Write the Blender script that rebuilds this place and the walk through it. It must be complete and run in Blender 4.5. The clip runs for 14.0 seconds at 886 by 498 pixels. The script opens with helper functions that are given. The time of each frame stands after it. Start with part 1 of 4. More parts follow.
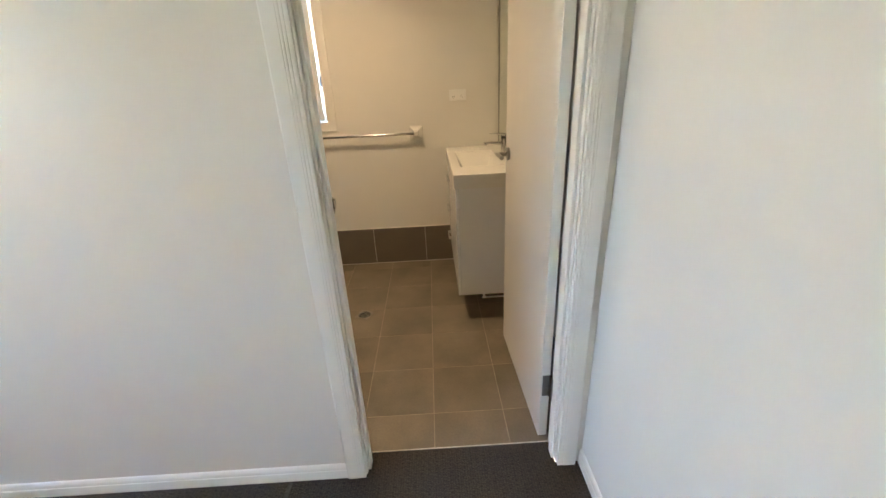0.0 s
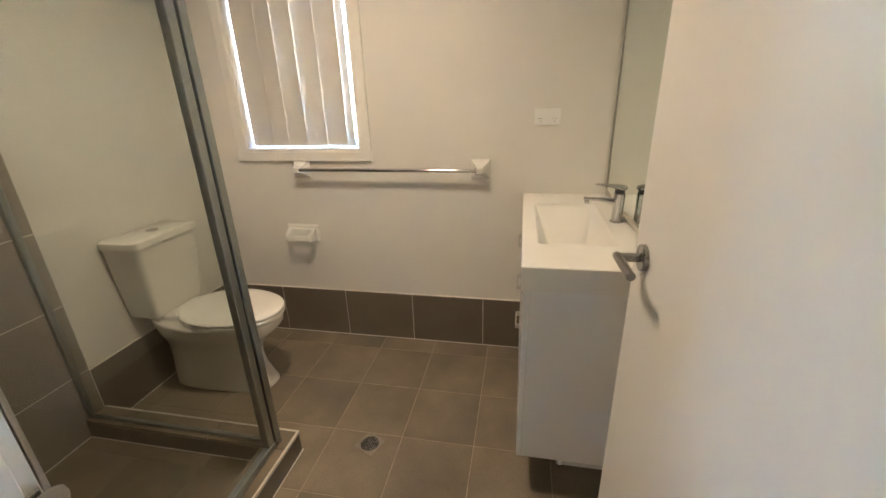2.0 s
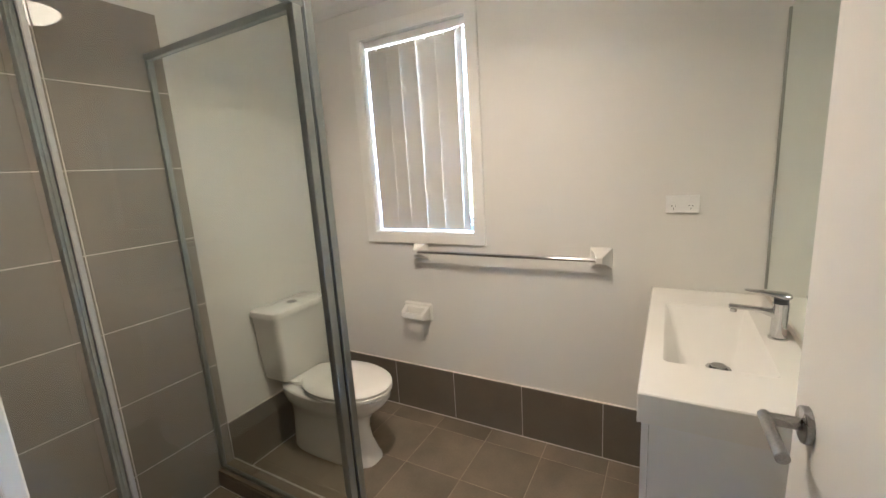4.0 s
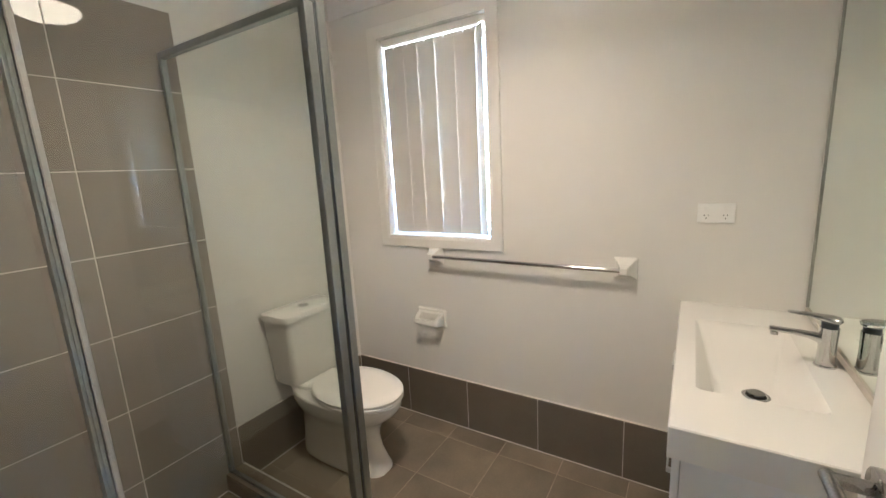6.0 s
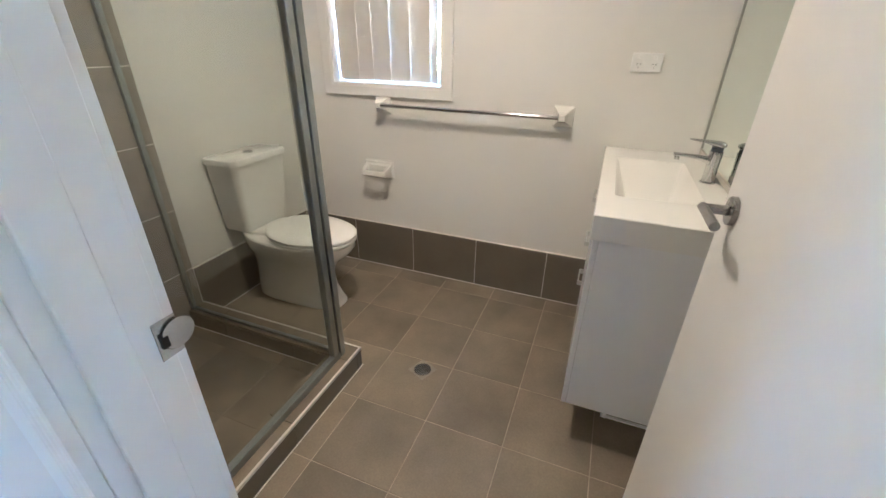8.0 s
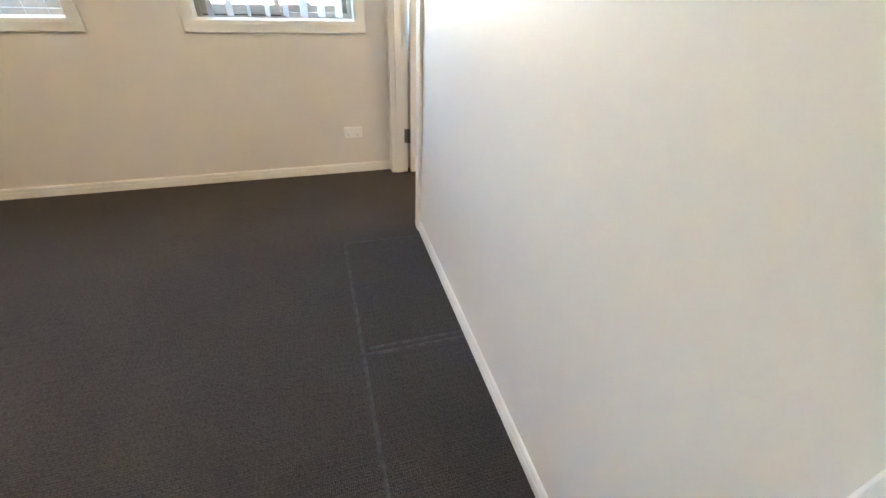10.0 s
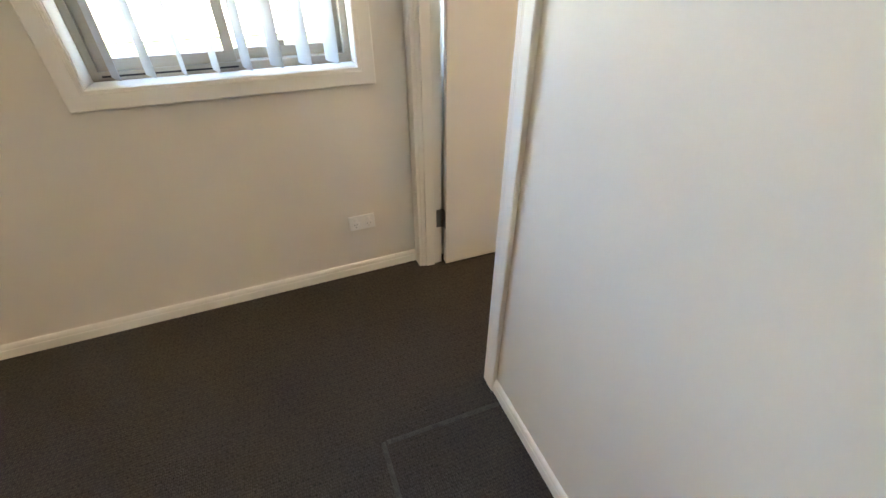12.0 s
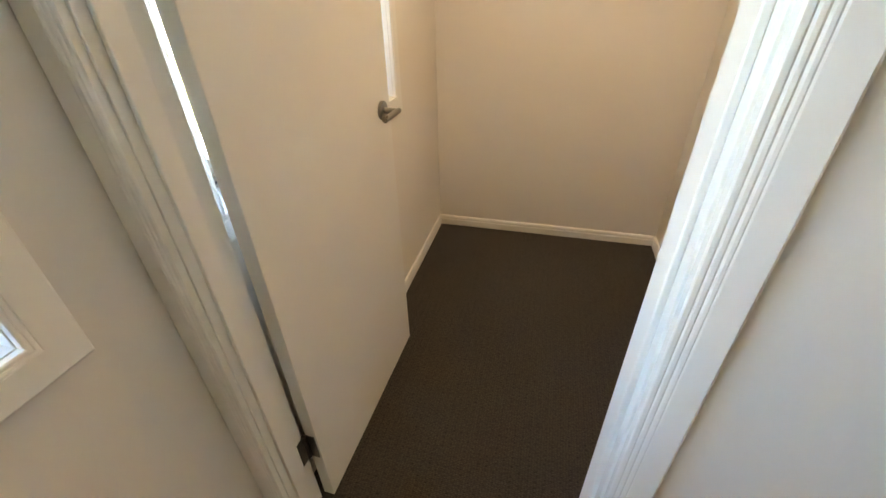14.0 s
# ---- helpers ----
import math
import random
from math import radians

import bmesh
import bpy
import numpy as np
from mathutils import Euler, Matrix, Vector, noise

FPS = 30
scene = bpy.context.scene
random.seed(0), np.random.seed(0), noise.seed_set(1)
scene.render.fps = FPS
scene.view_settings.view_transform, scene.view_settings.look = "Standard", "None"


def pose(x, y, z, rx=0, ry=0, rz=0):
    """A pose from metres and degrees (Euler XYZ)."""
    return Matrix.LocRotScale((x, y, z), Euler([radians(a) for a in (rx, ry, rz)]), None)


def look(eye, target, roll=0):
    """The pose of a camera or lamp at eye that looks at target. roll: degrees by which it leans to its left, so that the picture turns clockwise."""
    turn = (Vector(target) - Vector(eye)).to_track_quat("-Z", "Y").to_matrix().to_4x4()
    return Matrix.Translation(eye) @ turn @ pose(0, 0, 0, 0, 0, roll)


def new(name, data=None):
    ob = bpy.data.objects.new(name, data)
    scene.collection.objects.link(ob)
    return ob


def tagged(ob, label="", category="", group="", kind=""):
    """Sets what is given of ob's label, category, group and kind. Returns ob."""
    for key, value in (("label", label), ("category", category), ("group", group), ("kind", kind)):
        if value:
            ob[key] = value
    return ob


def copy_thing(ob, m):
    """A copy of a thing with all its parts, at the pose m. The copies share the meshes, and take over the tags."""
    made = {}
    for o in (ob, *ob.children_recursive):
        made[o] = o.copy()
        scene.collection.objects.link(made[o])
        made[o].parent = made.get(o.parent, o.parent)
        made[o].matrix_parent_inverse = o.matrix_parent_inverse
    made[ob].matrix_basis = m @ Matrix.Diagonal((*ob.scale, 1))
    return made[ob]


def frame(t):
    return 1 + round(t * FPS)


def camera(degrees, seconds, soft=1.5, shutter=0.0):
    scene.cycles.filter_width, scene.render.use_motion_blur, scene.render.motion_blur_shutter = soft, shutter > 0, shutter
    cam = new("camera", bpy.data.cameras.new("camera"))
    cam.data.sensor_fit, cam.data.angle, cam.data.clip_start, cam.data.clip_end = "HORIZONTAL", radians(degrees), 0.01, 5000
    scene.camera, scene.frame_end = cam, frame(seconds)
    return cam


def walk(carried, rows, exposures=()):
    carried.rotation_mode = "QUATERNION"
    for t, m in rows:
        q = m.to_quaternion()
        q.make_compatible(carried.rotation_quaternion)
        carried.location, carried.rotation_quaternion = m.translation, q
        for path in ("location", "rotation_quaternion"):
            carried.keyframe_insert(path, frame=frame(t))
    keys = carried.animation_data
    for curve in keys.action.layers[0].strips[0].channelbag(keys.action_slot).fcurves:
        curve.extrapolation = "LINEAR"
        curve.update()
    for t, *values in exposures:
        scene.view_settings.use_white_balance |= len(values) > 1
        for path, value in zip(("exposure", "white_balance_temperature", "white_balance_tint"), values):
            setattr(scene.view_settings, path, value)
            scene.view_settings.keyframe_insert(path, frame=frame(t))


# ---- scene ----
cam = camera(95.0, 14.0)
PATH = [
    (0, (-0.162, -1.089, 1.36), (-0.131, 0.753, 0.582), -2.8),
    (0.5, (-0.133, -0.797, 1.362), (-0.082, 1.047, 0.591), -2.4),
    (1, (-0.096, -0.499, 1.348), (-0.117, 1.349, 0.583), -1.3),
    (1.5, (-0.107, -0.239, 1.353), (-0.246, 1.611, 0.605), -2.2),
    (2, (-0.066, -0.074, 1.351), (-0.43, 1.759, 0.64), -1.7),
    (2.5, (-0.028, -0.023, 1.365), (-0.558, 1.792, 0.712), -1.9),
    (3, (-0.012, -0.029, 1.394), (-0.654, 1.776, 0.822), -2.7),
    (3.5, (-0.008, -0.006, 1.402), (-0.797, 1.762, 0.902), -3.4),
    (4, (-0.007, 0.029, 1.431), (-0.971, 1.741, 1.055), -3.6),
    (4.2, (-0.027, 0.053, 1.45), (-1.034, 1.748, 1.113), -3.3),
    (6.3, (-0.043, 0.099, 1.452), (-1.077, 1.763, 1.051), -3.2),
    (6.5, (-0.051, 0.091, 1.435), (-1.05, 1.765, 0.989), -2.7),
    (7, (-0.077, 0.052, 1.414), (-0.956, 1.74, 0.799), -2.3),
    (7.5, (-0.056, 0.012, 1.353), (-0.827, 1.679, 0.562), -1.8),
    (8, (-0.065, -0.118, 1.308), (-0.709, 1.543, 0.4), 0.8),
    (8.5, (-0.098, -0.291, 1.293), (-0.999, 1.205, 0.318), 4.4),
    (9, (-0.171, -0.403, 1.267), (-1.441, 0.696, 0.181), 7.0),
    (9.2, (-0.216, -0.458, 1.286), (-1.583, 0.452, 0.144), 7.1),
    (11.3, (-1.17, -0.489, 1.272), (-2.779, -0.156, 0.132), 0.2),
    (11.5, (-1.302, -0.476, 1.272), (-2.899, -0.089, 0.132), -0.0),
    (12, (-1.619, -0.51, 1.289), (-3.119, 0.092, 0.111), -0.1),
    (12.5, (-1.9, -0.55, 1.309), (-3.218, 0.323, 0.084), -2.1),
    (13, (-2.161, -0.509, 1.295), (-3.282, 0.614, 0.077), -0.9),
    (13.5, (-2.4, -0.455, 1.279), (-3.246, 0.914, 0.092), -0.5),
    (14, (-2.618, -0.42, 1.326), (-3.047, 1.2, 0.235), -1.3),
]

LOOK = [(0.0, 5.92, 6600, 10), (1.0, 5.9, 6750, 10), (1.6, 5.95, 6400, 10), (2.0, 6.1, 5600, 10), (2.4, 6.25, 5050, 10), (7.0, 6.3, 4950, 10), (7.5, 6.42, 4950, 10), (8.0, 6.42, 4850, 10), (8.5, 6.05, 4950, 10), (9.0, 6.27, 5900, 10), (11.3, 5.75, 7000, 10), (12.5, 5.5, 7200, 10), (14.0, 5.3, 7450, 10)]
walk(cam, [(t, look(eye, target, roll)) for t, eye, target, roll in PATH], LOOK)

# ---- light ----
world = bpy.data.worlds.new("sky")
scene.world = world
world.use_nodes = True
wn = world.node_tree.nodes
sky = wn.new("ShaderNodeTexSky")
sky.sky_type = "NISHITA"
sky.sun_disc = False
SUN_HEIGHT, SUN_TURN = radians(52), radians(125)
sky.sun_elevation, sky.sun_rotation = SUN_HEIGHT, SUN_TURN
world.node_tree.links.new(sky.outputs[0], wn["Background"].inputs[0])
wn["Background"].inputs[1].default_value = 0.15
sun = new("sun", bpy.data.lights.new("sun", "SUN"))
sun.data.energy, sun.data.angle, sun.data.color = 5.0, radians(0.5), (1, 0.95, 0.88)
sun_dir = Vector((math.sin(SUN_TURN) * math.cos(SUN_HEIGHT), math.cos(SUN_TURN) * math.cos(SUN_HEIGHT), math.sin(SUN_HEIGHT)))
sun.matrix_basis = look(sun_dir * 30, (0, 0, 0))
WARM = (1, 0.72, 0.43)
# first the bathroom lamp; bedroom and robe lamps are unseen, added to warm them
LAMPS = [(-0.74, 1.01, 0.165), (-1.45, -1.75, 0.22), (-2.60, 1.02, 0.175)]
for x, y, power in LAMPS:
    bulb = new("ceiling_lamp_light", bpy.data.lights.new("ceiling_lamp_light", "AREA"))
    bulb.data.shape, bulb.data.size, bulb.data.energy, bulb.data.color, bulb.data.spread = "DISK", 0.22, power, WARM, radians(140)
    bulb.matrix_basis = pose(x, y, 2.312)

# ---- materials ----
MATS = {}


def material(name, color, rough=0.5, metal=0.0, spots=0.0, scale=8.0, fine=0.0, fine_scale=120.0, bump=0.0, bump_scale=200.0,
             vary=0.0, rough_vary=0.0, transmission=0.0, ior=1.45, coat=0.0, subsurface=0.0):
    """A surface with broad stains (spots), fine grain (fine), relief (bump) and a small change from piece to piece (vary)."""
    m = bpy.data.materials.new(name)
    m.use_nodes = True
    t, l = m.node_tree.nodes, m.node_tree.links
    b = t["Principled BSDF"]
    b.inputs["Base Color"].default_value = (*color, 1)
    b.inputs["Roughness"].default_value = rough
    b.inputs["Metallic"].default_value = metal
    b.inputs["IOR"].default_value = ior
    b.inputs["Transmission Weight"].default_value = transmission
    b.inputs["Coat Weight"].default_value = coat
    geo = t.new("ShaderNodeTexCoord")
    last = None

    def noise_node(s, detail=3.0):
        n = t.new("ShaderNodeTexNoise")
        n.inputs["Scale"].default_value = s
        n.inputs["Detail"].default_value = detail
        l.new(geo.outputs["Object"], n.inputs["Vector"])
        if vary:
            n.noise_dimensions = "4D"
            which, spread_out = t.new("ShaderNodeObjectInfo"), t.new("ShaderNodeMath")
            spread_out.operation = "MULTIPLY"
            spread_out.inputs[1].default_value = 37.0
            l.new(which.outputs["Random"], spread_out.inputs[0])
            l.new(spread_out.outputs[0], n.inputs["W"])
        return n

    value = None
    for amount, s in ((spots, scale), (fine, fine_scale)):
        if amount:
            n = noise_node(s)
            r = t.new("ShaderNodeMapRange")
            r.inputs["From Min"].default_value, r.inputs["From Max"].default_value = 0.3, 0.7
            r.inputs["To Min"].default_value, r.inputs["To Max"].default_value = 1 - amount, 1 + amount
            l.new(n.outputs["Fac"], r.inputs["Value"])
            if value is None:
                value = r.outputs[0]
            else:
                mul = t.new("ShaderNodeMath")
                mul.operation = "MULTIPLY"
                l.new(value, mul.inputs[0])
                l.new(r.outputs[0], mul.inputs[1])
                value = mul.outputs[0]
    if vary:
        info = t.new("ShaderNodeObjectInfo")
        r = t.new("ShaderNodeMapRange")
        r.inputs["To Min"].default_value, r.inputs["To Max"].default_value = 1 - vary, 1 + vary
        l.new(info.outputs["Random"], r.inputs["Value"])
        if value is None:
            value = r.outputs[0]
        else:
            mul = t.new("ShaderNodeMath")
            mul.operation = "MULTIPLY"
            l.new(value, mul.inputs[0])
            l.new(r.outputs[0], mul.inputs[1])
            value = mul.outputs[0]
    if value is not None:
        mix = t.new("ShaderNodeVectorMath")
        mix.operation = "SCALE"
        mix.inputs[0].default_value = color
        l.new(value, mix.inputs["Scale"])
        l.new(mix.outputs[0], b.inputs["Base Color"])
    if rough_vary:
        n = noise_node(scale * 1.7)
        r = t.new("ShaderNodeMapRange")
        r.inputs["From Min"].default_value, r.inputs["From Max"].default_value = 0.3, 0.7
        r.inputs["To Min"].default_value, r.inputs["To Max"].default_value = max(rough - rough_vary, 0.01), rough + rough_vary
        l.new(n.outputs["Fac"], r.inputs["Value"])
        l.new(r.outputs[0], b.inputs["Roughness"])
    if bump:
        n = noise_node(bump_scale, 2.0)
        k = t.new("ShaderNodeBump")
        k.inputs["Strength"].default_value = 0.6
        k.inputs["Distance"].default_value = bump
        l.new(n.outputs["Fac"], k.inputs["Height"])
        l.new(k.outputs[0], b.inputs["Normal"])
    MATS[name] = m
    return m


PAINT = material("wall_paint", (0.76, 0.72, 0.665), 0.42, spots=0.015, scale=1.3, bump=0.0004, bump_scale=90, rough_vary=0.05)
BATH_PAINT = material("bathroom_wall_paint", (0.76, 0.74, 0.70), 0.5, spots=0.02, scale=1.6, bump=0.0004, bump_scale=90, rough_vary=0.05)
CEILING = material("ceiling_paint", (0.80, 0.79, 0.77), 0.8, spots=0.01, bump=0.0003, bump_scale=150)
TRIM = material("gloss_trim_paint", (0.81, 0.79, 0.75), 0.45, spots=0.015, scale=5)
DOOR_PAINT = material("door_paint", (0.77, 0.75, 0.71), 0.3, spots=0.015, scale=3, bump=0.0003, bump_scale=220)
TILE = material("floor_tile_taupe", (0.203, 0.168, 0.121), 0.42, spots=0.27, scale=3.6, fine=0.09, fine_scale=160, bump=0.0002, bump_scale=90, vary=0.05, rough_vary=0.07)
WALL_TILE = material("wall_tile_taupe", (0.305, 0.274, 0.240), 0.012, spots=0.05, scale=4, fine=0.03, fine_scale=220, vary=0.04)
SKIRT_TILE = material("skirting_tile_taupe", (0.158, 0.134, 0.104), 0.3, spots=0.08, scale=5, fine=0.05, fine_scale=160, vary=0.05)
GROUT = material("grout", (0.72, 0.67, 0.59), 0.85, spots=0.18, scale=14, fine=0.12, fine_scale=300)
GROUT_FLOOR = material("floor_grout", (0.37, 0.31, 0.24), 0.85, spots=0.2, scale=14, fine=0.12, fine_scale=300)
GROUT_SHOWER = material("shower_floor_grout", (0.23, 0.195, 0.15), 0.85, spots=0.2, scale=14, fine=0.12, fine_scale=300)
CHROME = material("chrome", (0.62, 0.62, 0.63), 0.07, 1.0, rough_vary=0.03)
STRIKE = material("bright_steel", (0.55, 0.55, 0.54), 0.25, 1.0, fine=0.08, fine_scale=300)
STEEL = material("brushed_steel", (0.33, 0.325, 0.315), 0.3, 1.0, fine=0.12, fine_scale=400, rough_vary=0.06)
HINGE_STEEL = material("hinge_steel", (0.20, 0.19, 0.18), 0.35, 1.0, fine=0.1)
ALU = material("satin_aluminium", (0.37, 0.395, 0.395), 0.36, 1.0, spots=0.06, scale=9, fine=0.04)
# lighter copy of satin_aluminium: the bedroom's reflected light is put into its colour
ALU_LIT = material("lit_satin_aluminium", (0.56, 0.57, 0.57), 0.45, 1.0, spots=0.05, scale=9, fine=0.04)
SATIN = material("satin_handle", (0.62, 0.61, 0.59), 0.4, 1.0, fine=0.05)
SEAL = material("grey_seal", (0.05, 0.055, 0.06), 0.35, spots=0.1)
GLASS = material("clear_glass", (0.97, 0.99, 0.98), 0.0, transmission=1.0, ior=1.45)
MIRROR = material("mirror_silver", (0.87, 0.93, 0.88), 0.004, 1.0)
DRAIN_PLATE = material("drain_plate", (0.26, 0.23, 0.19), 0.35, 0.2, spots=0.15, scale=30)
MIRROR_EDGE = material("mirror_edge", (0.34, 0.34, 0.31), 0.3, spots=0.1)
STRIP = material("mirror_channel", (0.60, 0.56, 0.49), 0.4, 0.6, spots=0.06, scale=12)
CERAMIC = material("white_ceramic", (0.79, 0.77, 0.73), 0.09, spots=0.01, coat=0.4)
SEAT = material("seat_plastic", (0.80, 0.78, 0.74), 0.2, spots=0.01)
BASIN = material("basin_resin", (0.77, 0.755, 0.715), 0.14, spots=0.012, scale=4)
CABINET = material("cabinet_gloss_white", (0.78, 0.78, 0.78), 0.2, spots=0.01, scale=3)
PLASTIC = material("switch_plastic", (0.87, 0.865, 0.845), 0.3, spots=0.01)
SLOT = material("dark_slot", (0.02, 0.02, 0.02), 0.6, spots=0.1)
DRAIN_HOLE = material("drain_dark", (0.012, 0.012, 0.012), 0.5, spots=0.2, scale=60)
WINDOW_ALU = material("window_frame_paint", (0.41, 0.36, 0.295), 0.4, spots=0.03, fine=0.02)
LENS = material("lamp_diffuser", (0.9, 0.88, 0.84), 0.4, spots=0.01)
CONCRETE = material("concrete", (0.46, 0.40, 0.32), 0.9, spots=0.12, scale=1.5, fine=0.1, bump=0.002, bump_scale=60)
GRASS = material("lawn", (0.07, 0.10, 0.035), 0.95, spots=0.35, scale=2, fine=0.4, fine_scale=60, bump=0.02, bump_scale=80)
BRICK = material("brick", (0.30, 0.15, 0.11), 0.9, spots=0.15, scale=4, fine=0.12, bump=0.003)
RENDER = material("render_wall", (0.62, 0.58, 0.52), 0.9, spots=0.08, scale=2, bump=0.001)
ROOF = material("roof_tiles", (0.12, 0.12, 0.13), 0.7, spots=0.15, scale=3, bump=0.004, bump_scale=30)
LEAF = material("leaf", (0.06, 0.10, 0.03), 0.6, spots=0.3, scale=6, vary=0.1)
BARK = material("bark", (0.13, 0.10, 0.07), 0.95, spots=0.3, bump=0.01, bump_scale=20)
FENCE = material("fence_steel", (0.40, 0.38, 0.33), 0.5, spots=0.06)


def thin_glass(name):
    """Window glass, light enough to let the day in without bending it."""
    m = bpy.data.materials.new(name)
    m.use_nodes = True
    t, l = m.node_tree.nodes, m.node_tree.links
    clear, shine, mix, face, power, share = (t.new(k) for k in ("ShaderNodeBsdfTransparent", "ShaderNodeBsdfGlossy", "ShaderNodeMixShader", "ShaderNodeLayerWeight", "ShaderNodeMath", "ShaderNodeMath"))
    clear.inputs["Color"].default_value = (0.95, 0.965, 0.955, 1)
    shine.inputs["Roughness"].default_value = 0.0
    face.inputs["Blend"].default_value = 0.5
    power.operation, share.operation = "POWER", "MULTIPLY_ADD"
    power.inputs[1].default_value, share.inputs[1].default_value, share.inputs[2].default_value = 5.0, 0.90, 0.04
    l.new(face.outputs["Facing"], power.inputs[0])
    l.new(power.outputs[0], share.inputs[0])
    l.new(share.outputs[0], mix.inputs[0])
    l.new(clear.outputs[0], mix.inputs[1])
    l.new(shine.outputs[0], mix.inputs[2])
    l.new(mix.outputs[0], t["Material Output"].inputs["Surface"])
    return m


PANE = thin_glass("window_glass")
SHOWER_GLASS = thin_glass("shower_glass")


def fabric(name, color, through_share):
    m = bpy.data.materials.new(name)
    m.use_nodes = True
    t, l = m.node_tree.nodes, m.node_tree.links
    coord, weave, tone = t.new("ShaderNodeTexCoord"), t.new("ShaderNodeTexNoise"), t.new("ShaderNodeVectorMath")
    weave.inputs["Scale"].default_value = 350
    l.new(coord.outputs["Object"], weave.inputs["Vector"])
    rng = t.new("ShaderNodeMapRange")
    rng.inputs["To Min"].default_value, rng.inputs["To Max"].default_value = 0.86, 1.14
    l.new(weave.outputs["Fac"], rng.inputs["Value"])
    tone.operation = "SCALE"
    tone.inputs[0].default_value = color
    l.new(rng.outputs[0], tone.inputs["Scale"])
    a, b, mix = t.new("ShaderNodeBsdfDiffuse"), t.new("ShaderNodeBsdfTranslucent"), t.new("ShaderNodeMixShader")
    l.new(tone.outputs[0], a.inputs["Color"])
    l.new(tone.outputs[0], b.inputs["Color"])
    mix.inputs[0].default_value = through_share
    l.new(a.outputs[0], mix.inputs[1])
    l.new(b.outputs[0], mix.inputs[2])
    l.new(mix.outputs[0], t["Material Output"].inputs["Surface"])
    return m


BLIND = fabric("blind_fabric", (0.67, 0.63, 0.56), 0.055)
SHEER = fabric("bedroom_blind_fabric", (0.60, 0.61, 0.62), 0.16)


def carpet_material():
    """Loop pile in fine rows, shade between loops put into the colour, with small dark pinholes and broad wear."""
    m = bpy.data.materials.new("carpet")
    m.use_nodes = True
    t, l = m.node_tree.nodes, m.node_tree.links
    b = t["Principled BSDF"]
    b.inputs["Roughness"].default_value = 0.95
    b.inputs["Sheen Weight"].default_value = 0.08
    b.inputs["Sheen Roughness"].default_value = 0.5
    coord = t.new("ShaderNodeTexCoord")
    stretch = t.new("ShaderNodeMapping")
    stretch.inputs["Scale"].default_value = (1.0, 1.6, 1.0)
    l.new(coord.outputs["Object"], stretch.inputs["Vector"])
    loops = t.new("ShaderNodeTexVoronoi")
    loops.inputs["Scale"].default_value = 110
    loops.inputs["Randomness"].default_value = 0.45
    l.new(stretch.outputs[0], loops.inputs["Vector"])
    broad, fine = t.new("ShaderNodeTexNoise"), t.new("ShaderNodeTexNoise")
    broad.inputs["Scale"].default_value, fine.inputs["Scale"].default_value = 1.6, 260
    for n in (broad, fine):
        l.new(coord.outputs["Object"], n.inputs["Vector"])
    pins = t.new("ShaderNodeTexVoronoi")
    pins.inputs["Scale"].default_value = 38
    pins.inputs["Randomness"].default_value = 0.2
    l.new(stretch.outputs[0], pins.inputs["Vector"])
    r1, r2, r3, r4 = (t.new("ShaderNodeMapRange") for _ in range(4))
    for r, lo, hi, a, c in ((r4, 0.12, 0.22, 0.42, 1.0), (r1, 0.1, 0.75, 1.25, 0.45), (r2, 0.3, 0.7, 0.9, 1.1), (r3, 0.3, 0.7, 0.8, 1.2)):
        r.inputs["From Min"].default_value, r.inputs["From Max"].default_value = lo, hi
        r.inputs["To Min"].default_value, r.inputs["To Max"].default_value = a, c
    l.new(pins.outputs["Distance"], r4.inputs["Value"])
    l.new(loops.outputs["Distance"], r1.inputs["Value"])
    l.new(broad.outputs["Fac"], r2.inputs["Value"])
    l.new(fine.outputs["Fac"], r3.inputs["Value"])
    m1, m2, m3, tone = t.new("ShaderNodeMath"), t.new("ShaderNodeMath"), t.new("ShaderNodeMath"), t.new("ShaderNodeVectorMath")
    m1.operation = m2.operation = m3.operation = "MULTIPLY"
    l.new(r1.outputs[0], m1.inputs[0])
    l.new(r2.outputs[0], m1.inputs[1])
    l.new(m1.outputs[0], m2.inputs[0])
    l.new(r3.outputs[0], m2.inputs[1])
    tone.operation = "SCALE"
    tone.inputs[0].default_value = (0.0410, 0.0325, 0.0250)
    l.new(m2.outputs[0], m3.inputs[0])
    l.new(r4.outputs[0], m3.inputs[1])
    l.new(m3.outputs[0], tone.inputs["Scale"])
    l.new(tone.outputs[0], b.inputs["Base Color"])
    bump = t.new("ShaderNodeBump")
    bump.inputs["Strength"].default_value, bump.inputs["Distance"].default_value = 0.8, 0.003
    bump.invert = True
    l.new(loops.outputs["Distance"], bump.inputs["Height"])
    l.new(bump.outputs[0], b.inputs["Normal"])
    return m


CARPET = carpet_material()

# ---- building blocks ----


def finish(bm, name, mat, smooth=False):
    mesh = bpy.data.meshes.new(name)
    bmesh.ops.recalc_face_normals(bm, faces=bm.faces)
    if smooth:
        for f in bm.faces:
            f.smooth = True
        for e in bm.edges:
            if len(e.link_faces) == 2 and e.calc_face_angle(0) > radians(35):
                e.smooth = False
    bm.to_mesh(mesh)
    bm.free()
    mesh.materials.append(mat)
    return mesh


def part(name, bm, mat, parent=None, label="", smooth=False, kind=""):
    """One mesh object of a bmesh, under a thing, a part, or by itself."""
    ob = new(name, finish(bm, name, mat, smooth))
    if parent:
        ob.parent = parent
    return tagged(ob, label=label, kind=kind)


def base(name, m, label, category, group="", kind=""):
    ob = new(name)
    ob.empty_display_size = 0.1
    ob.matrix_basis = m
    return tagged(ob, label=label, category=category, group=group, kind=kind)


